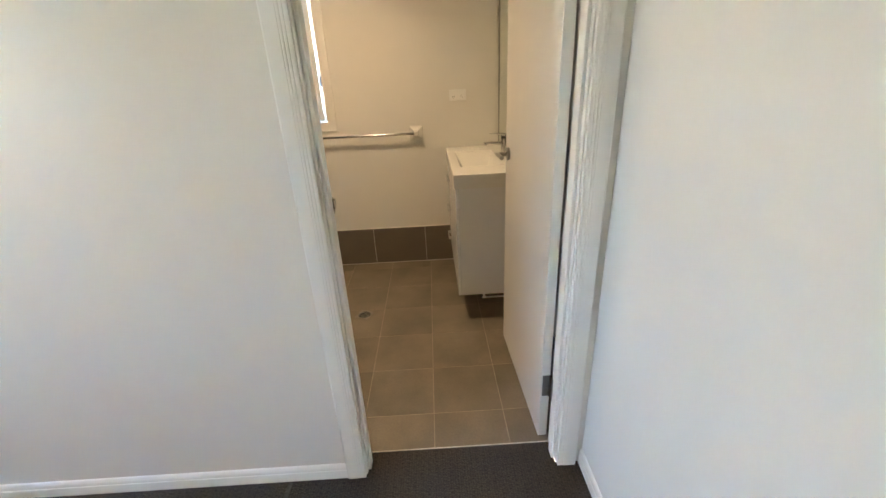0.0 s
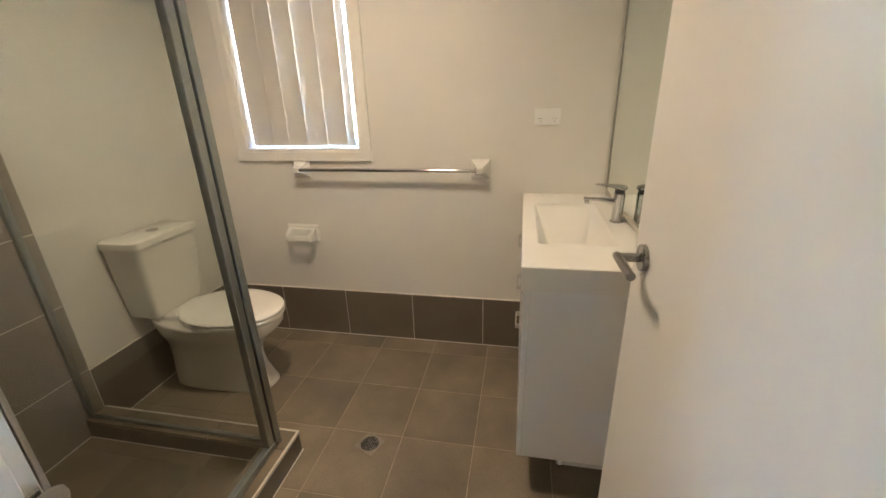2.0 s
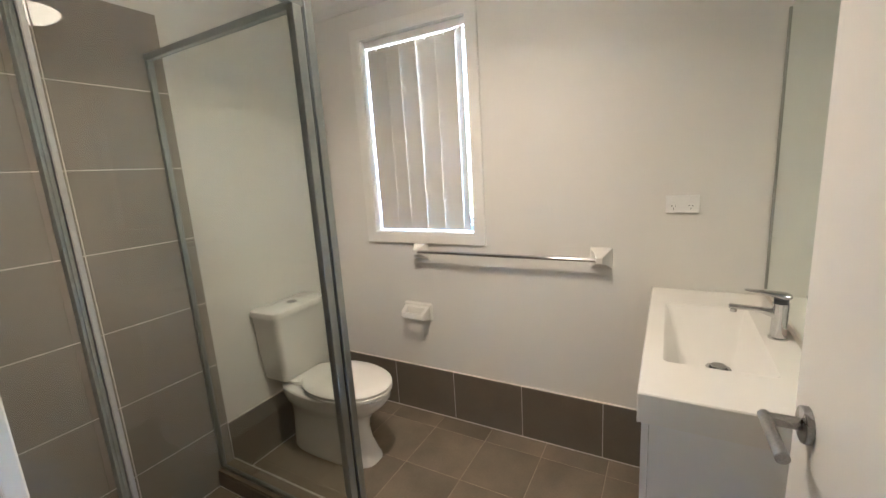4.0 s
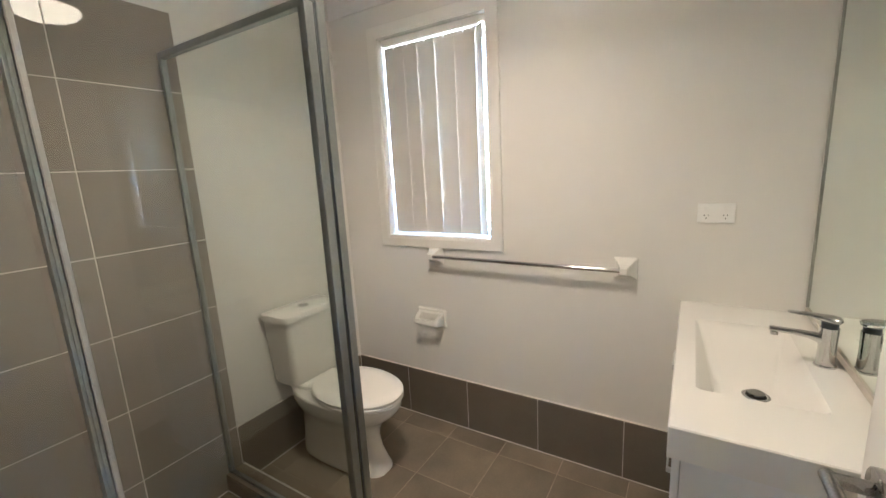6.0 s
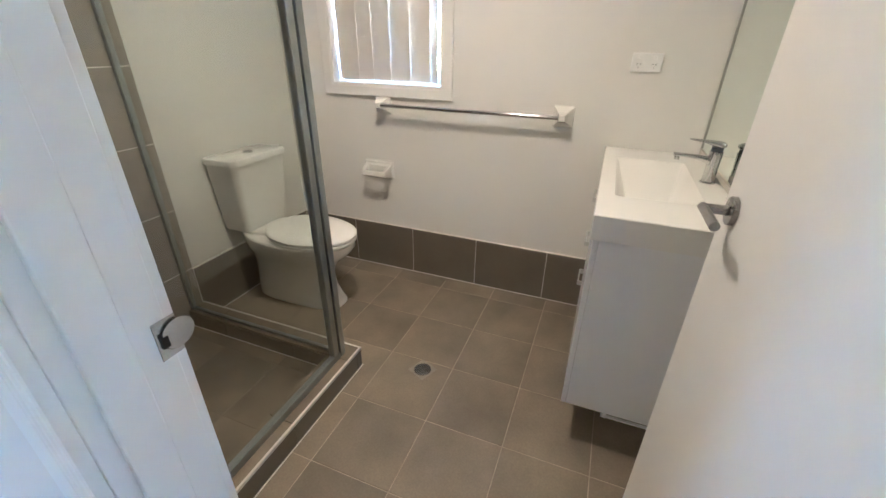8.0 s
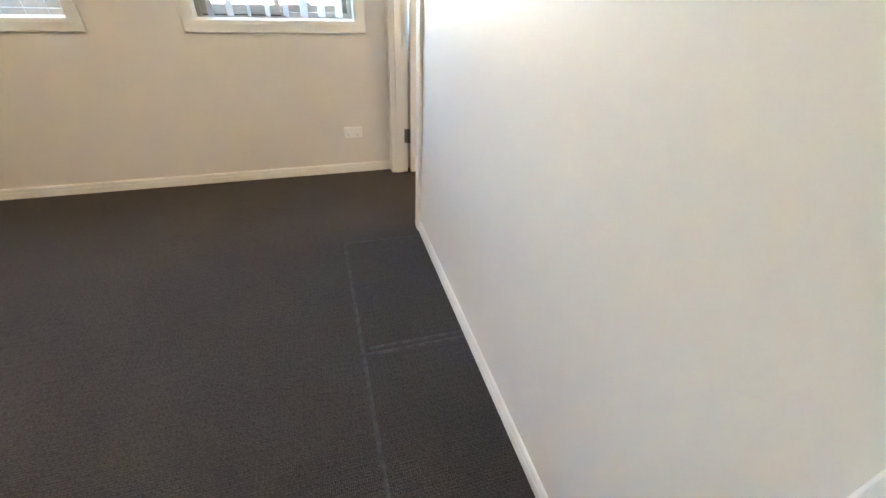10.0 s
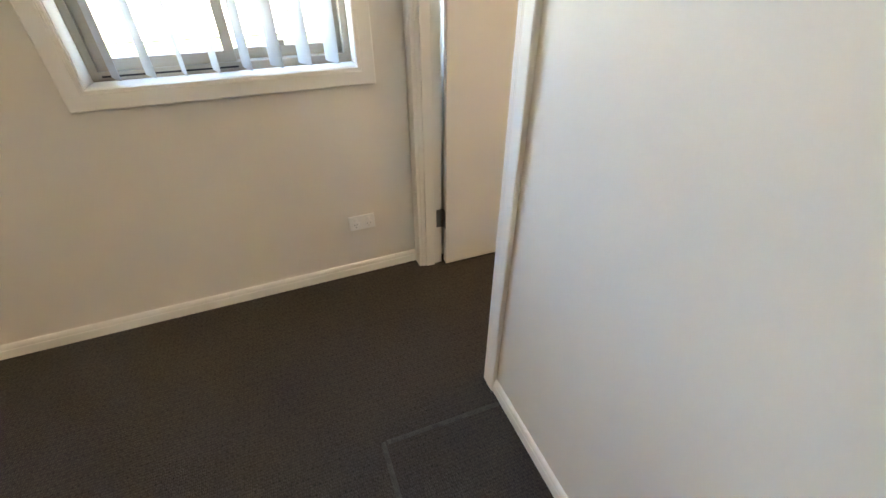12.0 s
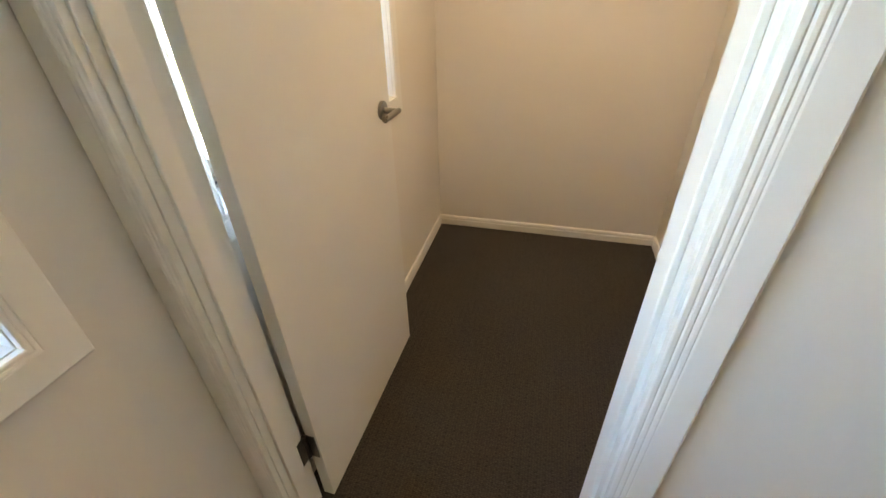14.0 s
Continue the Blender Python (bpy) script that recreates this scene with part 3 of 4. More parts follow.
# ---- vanity ----
VX0, VX1, VY0, VY1 = -0.055, X_RIGHT - 0.001, 1.008, Y_BACK - 0.001
cab = base("vanity_cabinet", pose(0.145, 1.467, 0.165), "white gloss wall-hung vanity cabinet with metal pull handles", "bathroom cabinet")


def cab_part(name, x0, x1, y0, y1, z0, z1, bevel=0.0008, label="", parent=None):
    return part(name, box(x0 - 0.145, x1 - 0.145, y0 - 1.467, y1 - 1.467, z0 - 0.165, z1 - 0.165, bevel), CABINET, parent or cab, label)


cab_part("end_panel", -0.028, VX1, 1.020, 1.036, 0.165, 0.811)
cab_part("end_panel", -0.028, VX1, 1.908, VY1, 0.165, 0.811)
cab_part("bottom_panel", -0.028, VX1, 1.036, 1.908, 0.165, 0.181)
cab_part("back_panel", VX1 - 0.012, VX1, 1.036, 1.908, 0.181, 0.811)
for y0, y1, z0, z1, kind in ((1.020, 1.318, 0.165, 0.808, "cabinet_door"), (1.321, 1.618, 0.165, 0.808, "cabinet_door"),
                             (1.621, 1.922, 0.165, 0.376, "drawer_front"), (1.621, 1.922, 0.379, 0.590, "drawer_front"), (1.621, 1.922, 0.593, 0.808, "drawer_front")):
    f = cab_part(kind, -0.045, -0.029, y0, y1, z0, z1, 0.0012)
    if kind == "drawer_front":
        ya, yb, z = y0 + 0.085, y1 - 0.085, (z0 + z1) / 2 - 0.005
        bm = box(-0.067 - 0.145, -0.060 - 0.145, ya - 1.467, yb - 1.467, z - 0.011 - 0.165, z + 0.011 - 0.165, 0.002)
        for y in (ya + 0.004, yb - 0.004):
            box(-0.0605 - 0.145, -0.0445 - 0.145, y - 0.004 - 1.467, y + 0.004 - 1.467, z - 0.011 - 0.165, z + 0.011 - 0.165, 0, 1, bm)
        part("handle", bm, SATIN, f, "satin metal drawer handle")
bm = bmesh.new()
for a, b in (((0.107, 1.045, 0.1655), (0.107, 1.045, 0.128)), ((0.101, 1.045, 0.131), (0.325, 1.045, 0.131)), ((0.319, 1.045, 0.1655), (0.319, 1.045, 0.131))):
    box(min(a[0], b[0]) - 0.006 - 0.145, max(a[0], b[0]) + 0.006 - 0.145, 1.040 - 1.467, 1.052 - 1.467, min(a[2], b[2]) - 0.004 - 0.165, max(a[2], b[2]) - 0.165, 0, 1, bm)
part("under_rail", bm, PLASTIC, cab, "pale metal rail under the cabinet")

# basin top: a slab with a sunk bowl whose ends slope
top = base("basin", pose(0.145, 1.467, 0.811), "cream-white moulded resin basin top with a sunken rectangular bowl", "basin")


def basin_mesh():
    cx, cy, cz = 0.145, 1.467, 0.811
    z1 = 0.888
    rim = [(0.000, 1.205), (0.246, 1.205), (0.246, 1.725), (0.000, 1.725)]
    mid = [(0.006, 1.210), (0.240, 1.210), (0.240, 1.712), (0.006, 1.712)]
    low = [(0.046, 1.285), (0.192, 1.285), (0.192, 1.485), (0.046, 1.485)]
    bm = bmesh.new()

    def rect(pts, z, r):
        out = []
        for i, (x, y) in enumerate(pts):
            sx, sy = 1 if i in (0, 3) else -1, 1 if i in (0, 1) else -1
            c = Vector((x + sx * r, y + sy * r))
            start = (180, 270, 0, 90)[i]
            for k in range(5):
                a = radians(start + 22.5 * k)
                out.append(bm.verts.new((c.x + r * math.cos(a) - cx, c.y + r * math.sin(a) - cy, z - cz)))
        return out

    outer = [(VX0, VY0), (VX1, VY0), (VX1, VY1), (VX0, VY1)]
    loops = [rect(outer, 0.812, 0.003), rect(outer, z1 - 0.003, 0.003),
             rect([(x + sx * 0.003, y + sy * 0.003) for (x, y), (sx, sy) in zip(outer, ((1, 1), (-1, 1), (-1, -1), (1, -1)))], z1, 0.003),
             rect([(x + sx, y + sy) for (x, y), (sx, sy) in zip(rim, ((-0.004, -0.004), (0.004, -0.004), (0.004, 0.004), (-0.004, 0.004)))], z1, 0.016),
             rect(rim, z1 - 0.004, 0.014), rect(mid, z1 - 0.012, 0.014), rect(low, 0.797, 0.02), rect([(0.066, 1.31), (0.18, 1.31), (0.18, 1.46), (0.066, 1.46)], 0.793, 0.02)]
    for p, q in zip(loops, loops[1:]):
        n = len(p)
        for i in range(n):
            bm.faces.new((p[i], p[(i + 1) % n], q[(i + 1) % n], q[i]))
    bm.faces.new(loops[-1])
    hull = [(0.030, 1.262), (0.208, 1.262), (0.208, 1.560), (0.030, 1.560)]
    under = [loops[0], rect(hull, 0.812, 0.02), rect(hull, 0.786, 0.02)]
    for q, p in zip(under, under[1:]):
        n = len(p)
        for i in range(n):
            bm.faces.new((p[i], p[(i + 1) % n], q[(i + 1) % n], q[i]))
    bm.faces.new(under[-1][::-1])
    return bm


part("slab", basin_mesh(), BASIN, top, smooth=True)
waste = part("waste", lathe([(0, 0.032), (0.0015, 0.033), (0.003, 0.030), (0.0032, 0.026), (0.001, 0.0230)], 32, Matrix.Translation((-0.001, -0.055, -0.0177))), CHROME, top, "chrome basin waste ring", smooth=True)
# black disc: the shade in the gap round the plug, put in as colour
part("waste_gap", lathe([(0, 0.0235), (0.0006, 0.023)], 28, Matrix.Translation((-0.001, -0.055, -0.0162))), DRAIN_HOLE, waste, "dark disc painted as the shaded gap round the plug")
part("plug", lathe([(0, 0.010), (0.005, 0.010), (0.0055, 0.0195), (0.0085, 0.020), (0.0092, 0.019)], 28, Matrix.Translation((-0.001, -0.055, -0.0157))), STEEL, waste, "brushed pop-up plug")

# mixer tap
tap = base("basin_mixer", pose(0.290, 1.474, 0.888), "chrome single-lever basin mixer tap", "tap")
part("body", lathe([(0, 0.0245), (0.004, 0.0245), (0.006, 0.0205), (0.055, 0.0195), (0.105, 0.0205), (0.108, 0.0205)], 36), CHROME, tap, smooth=True)
# ring in the dark seal colour paints the shade beneath the lever
part("collar_gap", lathe([(0.108, 0.0175), (0.122, 0.0175)], 30), SEAL, tap, "dark ring painted as the shaded gap under the lever", smooth=True)


def spout():
    rows = []
    for k, (x, z, w, h) in enumerate(((-0.012, 0.074, 0.013, 0.016), (-0.026, 0.078, 0.0125, 0.012), (-0.042, 0.082, 0.012, 0.0085), (-0.070, 0.085, 0.0115, 0.007), (-0.118, 0.087, 0.011, 0.0065), (-0.124, 0.0865, 0.010, 0.0055))):
        rows.append([(x, w * math.copysign(abs(math.cos(a)) ** 0.6, math.cos(a)), z + h * math.copysign(abs(math.sin(a)) ** 0.6, math.sin(a))) for a in [2 * math.pi * q / 20 for q in range(20)]])
    bm = loft(rows)
    lathe([(0, 0.0088), (0.010, 0.0092)], 20, Matrix.Translation((-0.112, 0, 0.0705)), bm)
    return bm


part("spout", spout(), CHROME, tap, smooth=True)


def lever_top():
    rows = []
    for x, w, z, h in ((0.022, 0.012, 0.129, 0.006), (0.016, 0.020, 0.129, 0.010), (0.0, 0.0225, 0.130, 0.012), (-0.018, 0.020, 0.133, 0.009), (-0.045, 0.015, 0.138, 0.005), (-0.080, 0.012, 0.141, 0.003), (-0.088, 0.009, 0.1415, 0.002)):
        rows.append([(x, w * math.cos(a), z + h * math.sin(a)) for a in [2 * math.pi * k / 20 for k in range(20)]])
    return loft(rows)


part("lever", lever_top(), CHROME, tap, smooth=True)

# mirror
mir = base("wall_mirror", pose(X_RIGHT - 0.001, 1.46, 0.915), "large unframed silver mirror on the wall above the vanity", "mirror")
part("glass", box(-0.0075, -0.0035, -0.455, 0.450, 0, 0.985, 0.0004), MIRROR, mir)
part("backing", box(-0.0034, 0, -0.455, 0.450, 0, 0.985), MIRROR_EDGE, mir)
part("edge_strip", box(-0.012, -0.0005, 0.4505, 0.4545, 0, 0.985, 0.0008), MIRROR_EDGE, mir)
part("edge_strip", box(-0.012, -0.0005, -0.4595, -0.4555, 0, 0.985, 0.0008), MIRROR_EDGE, mir)
part("bottom_strip", box(-0.013, -0.0005, -0.455, 0.450, -0.020, -0.0005, 0.0012), STRIP, mir, "pale aluminium channel along the foot of the mirror")

# ---- toilet ----
TY = 1.433


def egg(x0, x1, hw, z, n=36, square=2.3):
    """A closed outline from the back x0 to the rounded front x1."""
    pts = []
    cx, a = (x0 + x1) / 2, (x1 - x0) / 2
    for k in range(n):
        t = 2 * math.pi * k / n
        c, s = math.cos(t), math.sin(t)
        e = 2.0 / square
        px = cx + a * math.copysign(abs(c) ** e, c)
        wid = hw * (1.0 - 0.10 * max(0, c))
        py = wid * math.copysign(abs(s) ** e, s)
        pts.append((px + 1.52, py, z))
    return pts


toilet = base("toilet", pose(-1.52, TY, 0), "white ceramic close-coupled toilet with a closed seat", "toilet")
bowl = loft([egg(-1.80, -1.252, 0.106, 0.0, square=3.2), egg(-1.80, -1.253, 0.107, 0.012, square=3.2), egg(-1.80, -1.272, 0.102, 0.04, square=3.1), egg(-1.80, -1.300, 0.097, 0.10, square=2.9), egg(-1.80, -1.308, 0.098, 0.17, square=2.6),
             egg(-1.805, -1.290, 0.112, 0.23), egg(-1.81, -1.240, 0.143, 0.285), egg(-1.815, -1.190, 0.168, 0.325), egg(-1.82, -1.166, 0.177, 0.36), egg(-1.82, -1.164, 0.178, 0.385), egg(-1.815, -1.172, 0.172, 0.392)])
part("bowl", bowl, CERAMIC, toilet, smooth=True)
part("deck", loft([egg(-1.835, -1.600, 0.112, 0.3925, square=4), egg(-1.835, -1.610, 0.110, 0.408, square=4), egg(-1.833, -1.640, 0.104, 0.4135, square=4)]), CERAMIC, toilet, smooth=True)
part("seat", loft([egg(-1.635, -1.162, 0.180, 0.394, square=2.15), egg(-1.638, -1.156, 0.184, 0.398, square=2.15), egg(-1.638, -1.156, 0.184, 0.408, square=2.15), egg(-1.635, -1.160, 0.181, 0.411, square=2.15)]), SEAT, toilet, "white plastic toilet seat", smooth=True)
part("lid", loft([egg(-1.650, -1.158, 0.181, 0.413, square=2.15), egg(-1.652, -1.155, 0.184, 0.417, square=2.15), egg(-1.652, -1.155, 0.184, 0.426, square=2.15), egg(-1.645, -1.166, 0.175, 0.433, square=2.15), egg(-1.60, -1.22, 0.12, 0.437, square=2.15)]), SEAT, toilet, "white plastic toilet lid, closed", smooth=True)
for s in (-1, 1):
    part("lid_hinge", bar((-1.655 + 1.52, s * 0.075 - 0.018, 0.408), (-1.655 + 1.52, s * 0.075 + 0.018, 0.408), 0.009, n=16), SEAT, toilet, smooth=True)


def tank(x1, hw, z, r=0.03, n=6):
    x0 = X_BATH + 0.012
    pts = []
    for cx, cy, st, rr in ((x1 - r, hw - r, 0, r), (x0 + 0.006, hw - 0.006, 90, 0.006), (x0 + 0.006, -hw + 0.006, 180, 0.006), (x1 - r, -hw + r, 270, r)):
        for k in range(n):
            a = radians(st + 90 * k / (n - 1))
            pts.append((cx + rr * math.cos(a) + 1.52, cy + rr * math.sin(a), z))
    return pts


part("cistern", loft([tank(-1.696, 0.132, 0.414), tank(-1.686, 0.143, 0.418), tank(-1.680, 0.149, 0.45), tank(-1.670, 0.161, 0.58), tank(-1.660, 0.173, 0.7615)]), CERAMIC, toilet, "white ceramic cistern", smooth=True)
part("cistern_lid", loft([tank(-1.652, 0.182, 0.764), tank(-1.650, 0.184, 0.766), tank(-1.650, 0.184, 0.789), tank(-1.653, 0.181, 0.796), tank(-1.662, 0.172, 0.800)]), CERAMIC, toilet, "white ceramic cistern lid", smooth=True)
button = part("flush_button", lathe([(0, 0.026), (0.004, 0.026), (0.006, 0.023)], 32, Matrix.Translation((-1.737 + 1.52, 0, 0.7998))), CHROME, toilet, "chrome dual flush button", smooth=True)
part("button_gap", box(-0.0006 - 0.217, 0.0006 - 0.217, -0.022, 0.022, 0.8058, 0.8064), SLOT, button)

# ---- towel rail and soap holder ----
rail = base("towel_rail", pose(-0.735, Y_BACK, 1.005), "chrome towel rail on two white ceramic brackets", "towel rail")
RX = (-1.215 + 0.735, -0.262 + 0.735)


def bracket(x):
    def sq(h, y, z=0.0):
        return [(x + sx * h, y, z + sz * h) for sx, sz in ((-1, -1), (1, -1), (1, 1), (-1, 1))]
    return loft([sq(0.047, 0), sq(0.046, -0.006), sq(0.034, -0.018), sq(0.023, -0.036), sq(0.017, -0.056), sq(0.0145, -0.068), sq(0.011, -0.071)])


for x in RX:
    part("bracket", bracket(x), CERAMIC, rail, "white ceramic towel rail bracket")
part("rail", bar((RX[0] + 0.012, -0.058, 0), (RX[1] - 0.012, -0.058, 0), 0.0095), CHROME, rail, "polished chrome round rail", smooth=True)

soap = base("soap_holder", pose(-1.262, Y_BACK, 0.640), "white ceramic wall soap holder with a shallow tray", "soap holder")


def rounded(hw, hh, y, r=0.012, zc=0.0):
    pts = []
    for cx, cz, st in ((hw - r, hh - r, 0), (-hw + r, hh - r, 90), (-hw + r, -hh + r, 180), (hw - r, -hh + r, 270)):
        for k in range(5):
            a = radians(st + 22.5 * k)
            pts.append((cx + r * math.cos(a), y, zc + cz + r * math.sin(a)))
    return pts


part("back_plate", loft([rounded(0.094, 0.052, 0.0), rounded(0.094, 0.052, -0.006), rounded(0.086, 0.045, -0.013)]), CERAMIC, soap)


def tray():
    """A thick open ring that tapers forward from the plate: two cheeks and a rounded front bar round a rectangular hole."""
    def ring(hw, y0, y1, r, z_back, z_front, n=6):
        pts = []
        for cx, cy, st in ((hw - r, y0 - r * 0.4, 0), (-hw + r, y0 - r * 0.4, 90), (-hw + r, y1 + r, 180), (hw - r, y1 + r, 270)):
            for k in range(n):
                a = radians(st + 90 * k / (n - 1))
                x, y = cx + r * math.cos(a), cy + r * (0.4 if st < 180 else 1.0) * math.sin(a)
                f = (y0 - y) / (y0 - y1)
                pts.append((x * (1 + 0.13 * (1 - f)), y, z_back + (z_front - z_back) * f))
        return pts
    rows = [ring(0.0720, -0.010, -0.080, 0.012, -0.040, -0.026), ring(0.0750, -0.010, -0.084, 0.014, -0.034, -0.020),
            ring(0.0745, -0.010, -0.083, 0.014, 0.034, 0.000), ring(0.0715, -0.010, -0.080, 0.012, 0.038, 0.006),
            ring(0.0560, -0.024, -0.068, 0.012, 0.028, 0.006), ring(0.0530, -0.025, -0.065, 0.012, 0.022, 0.001),
            ring(0.0510, -0.026, -0.063, 0.012, -0.030, -0.022), ring(0.0540, -0.024, -0.067, 0.012, -0.037, -0.027)]
    return loft(rows + rows[:1], caps=False)


part("tray", tray(), CERAMIC, soap, "open white ceramic soap ring", smooth=True)

# ---- ceiling lamps: the bathroom's, and two unseen ones added ----
glow = bpy.data.materials.new("lamp_glow")
glow.use_nodes = True
gb = glow.node_tree.nodes["Principled BSDF"]
gb.inputs["Base Color"].default_value = (0.9, 0.86, 0.8, 1)
gb.inputs["Emission Color"].default_value = (*WARM, 1)
gb.inputs["Emission Strength"].default_value = 0.43
lamp = base("ceiling_lamp", pose(LAMPS[0][0], LAMPS[0][1], H), "round white domed oyster ceiling light, switched on; added in bedroom and robe", "ceiling light", "ceiling lights")
part("base_ring", lathe([(0, 0.162), (-0.018, 0.162), (-0.024, 0.156)], 48), TRIM, lamp, smooth=True)
part("diffuser", lathe([(-0.024, 0.150), (-0.040, 0.146), (-0.056, 0.130), (-0.070, 0.100), (-0.079, 0.060), (-0.083, 0.015)], 48), glow, lamp, "glowing opal diffuser", smooth=True)
# added copies, out of view, that brighten the bedroom and the robe
for x, y, _ in LAMPS[1:]:
    copy_thing(lamp, pose(x, y, H))

# ---- shower enclosure ----
SX, SY = -0.962, 0.992
AJAR = 1.8
HOB = 0.100
screen = base("shower_screen", pose(-1.40, 0.60, HOB), "corner shower screen of clear glass in satin aluminium frames", "shower screen")


def s_box(name, x0, x1, y0, y1, z0, z1, mat=ALU, bevel=0.002, label="", parent=None):
    return part(name, box(x0 + 1.40, x1 + 1.40, y0 - 0.60, y1 - 0.60, z0 - HOB, z1 - HOB, bevel), mat, parent or screen, label)


ZT = 1.955
s_box("bottom_rail", X_BATH + 0.012, SX - 0.022, SY - 0.009, SY + 0.009, HOB, HOB + 0.015)
s_box("top_rail", X_BATH + 0.012, SX - 0.022, SY - 0.014, SY + 0.014, ZT - 0.024, ZT)
s_box("wall_channel", X_BATH + 0.011, X_BATH + 0.028, SY - 0.012, SY + 0.012, HOB + 0.015, ZT - 0.024)
s_box("bottom_rail", SX - 0.014, SX + 0.014, Y_WALL + 0.012, SY - 0.020, HOB, HOB + 0.030)
s_box("top_rail", SX - 0.014, SX + 0.014, Y_WALL + 0.012, SY - 0.020, ZT - 0.034, ZT)
s_box("wall_channel", SX - 0.012, SX + 0.012, Y_WALL + 0.011, Y_WALL + 0.036, HOB + 0.030, ZT - 0.034, ALU_LIT)
post = s_box("corner_post", SX - 0.020, SX + 0.014, SY - 0.016, SY + 0.014, HOB, ZT, label="satin aluminium corner post")
s_box("post_seal", SX - 0.006, SX + 0.006, SY - 0.024, SY - 0.0165, HOB + 0.03, ZT - 0.034, SEAL, 0.001, "dark rubber seal", post)
s_box("post_flange", SX - 0.046, SX - 0.0205, SY - 0.012, SY + 0.006, HOB + 0.028, ZT - 0.03, SEAL, 0.001, "dark rubber glazing seal", post)
g = s_box("glass_panel", X_BATH + 0.028, SX - 0.046, SY - 0.003, SY + 0.003, HOB + 0.015, ZT - 0.024, SHOWER_GLASS, 0.0, "clear shower glass")
g.visible_shadow = False
g = s_box("glass_panel", SX - 0.003, SX + 0.003, Y_WALL + 0.036, 0.310, HOB + 0.030, ZT - 0.034, SHOWER_GLASS, 0.0, "clear shower glass")
g.visible_shadow = False
door = base("shower_door", pose(SX, SY - 0.030, HOB + 0.034, 0, 0, AJAR), "framed clear glass shower door standing very slightly open", "shower door")
DL, DH = SY - 0.030 - 0.333, ZT - 0.036 - HOB - 0.034
part("hinge_stile", box(-0.013, 0.015, -0.032, 0, 0, DH, 0.002), ALU, door, "satin aluminium door stile")
part("latch_stile", box(-0.014, 0.009, -DL, -DL + 0.010, 0, DH, 0.002), ALU_LIT, door, "satin aluminium door stile")
fin = box(-0.008, 0.004, -DL - 0.014, -DL - 0.0006, 0, DH, 0.001)
box(-0.008, 0.010, -DL - 0.016, -DL - 0.0142, 0, DH, 0.0005, 1, fin)
box(0.0042, 0.0065, -DL - 0.0090, -DL - 0.0060, 0, DH, 0.0005, 1, fin)
part("stile_fin", fin, ALU, door, "grooved satin aluminium cover strip")
part("door_glass", box(-0.003, 0.003, -DL + 0.010, -0.032, 0, DH), SHOWER_GLASS, door, "clear shower glass").visible_shadow = False


def floor_drain(x, y, z, label, turn=0):
    """A square steel plate with a round slotted grate."""
    ob = base("floor_drain", pose(x, y, z, 0, 0, turn), label, "floor drain", "floor drains")
    part("plate", box(-0.046, 0.046, -0.046, 0.046, -0.004, 0.0010, 0.0006), DRAIN_PLATE, ob, "dull metal drain plate")
    part("well", lathe([(0.0010, 0.0375), (0.0014, 0.037)], 40), DRAIN_HOLE, ob)
    bm = bmesh.new()
    for k in range(-4, 5):
        c = k * 0.0080
        half = math.sqrt(max(0.037 ** 2 - c * c, 0)) * 0.98
        box(c - 0.0011, c + 0.0011, -half, half, 0.0010, 0.0024, 0, 1, bm)
    part("grate", bm, STEEL, ob)
    return ob


floor_drain(-0.640, 1.133, 0.001, "round slotted steel floor drain set in the bathroom tiles", -24)
floor_drain(-1.40, 0.556, 0.016, "round slotted steel drain in the shower floor", 10)

# ---- outside ----
ground = tagged(part("ground", box(-400, 400, -400, 400, -0.75, -0.30), CONCRETE), kind="structure")
lawn = tagged(part("lawn", box(-60, -7.2, -40, 40, -0.30, -0.27), GRASS), kind="stuff", label="mown green lawn")


def fence(x, y0, y1):
    ob = base("fence", pose(x, (y0 + y1) / 2, -0.27), "pale ribbed steel boundary fence", "fence")
    n = int((y1 - y0) / 2.4)
    for i in range(n):
        a = y0 + i * (y1 - y0) / n
        b = y0 + (i + 1) * (y1 - y0) / n
        rows = []
        for z in (0.05, 1.75):
            row = []
            for side in (0, 1):
                ks = range(25) if side == 0 else range(24, -1, -1)
                for k in ks:
                    yy = a + 0.04 + (b - a - 0.08) * k / 24 - (y0 + y1) / 2
                    row.append(((0.02 if (k // 2) % 2 else 0.0) + side * 0.004, yy, z))
            rows.append(row)
        part("fence_panel", loft(rows), FENCE, ob)
        part("fence_post", box(-0.03, 0.03, a - 0.03 - (y0 + y1) / 2, a + 0.03 - (y0 + y1) / 2, 0, 1.8, 0.004), FENCE, ob)
    return ob


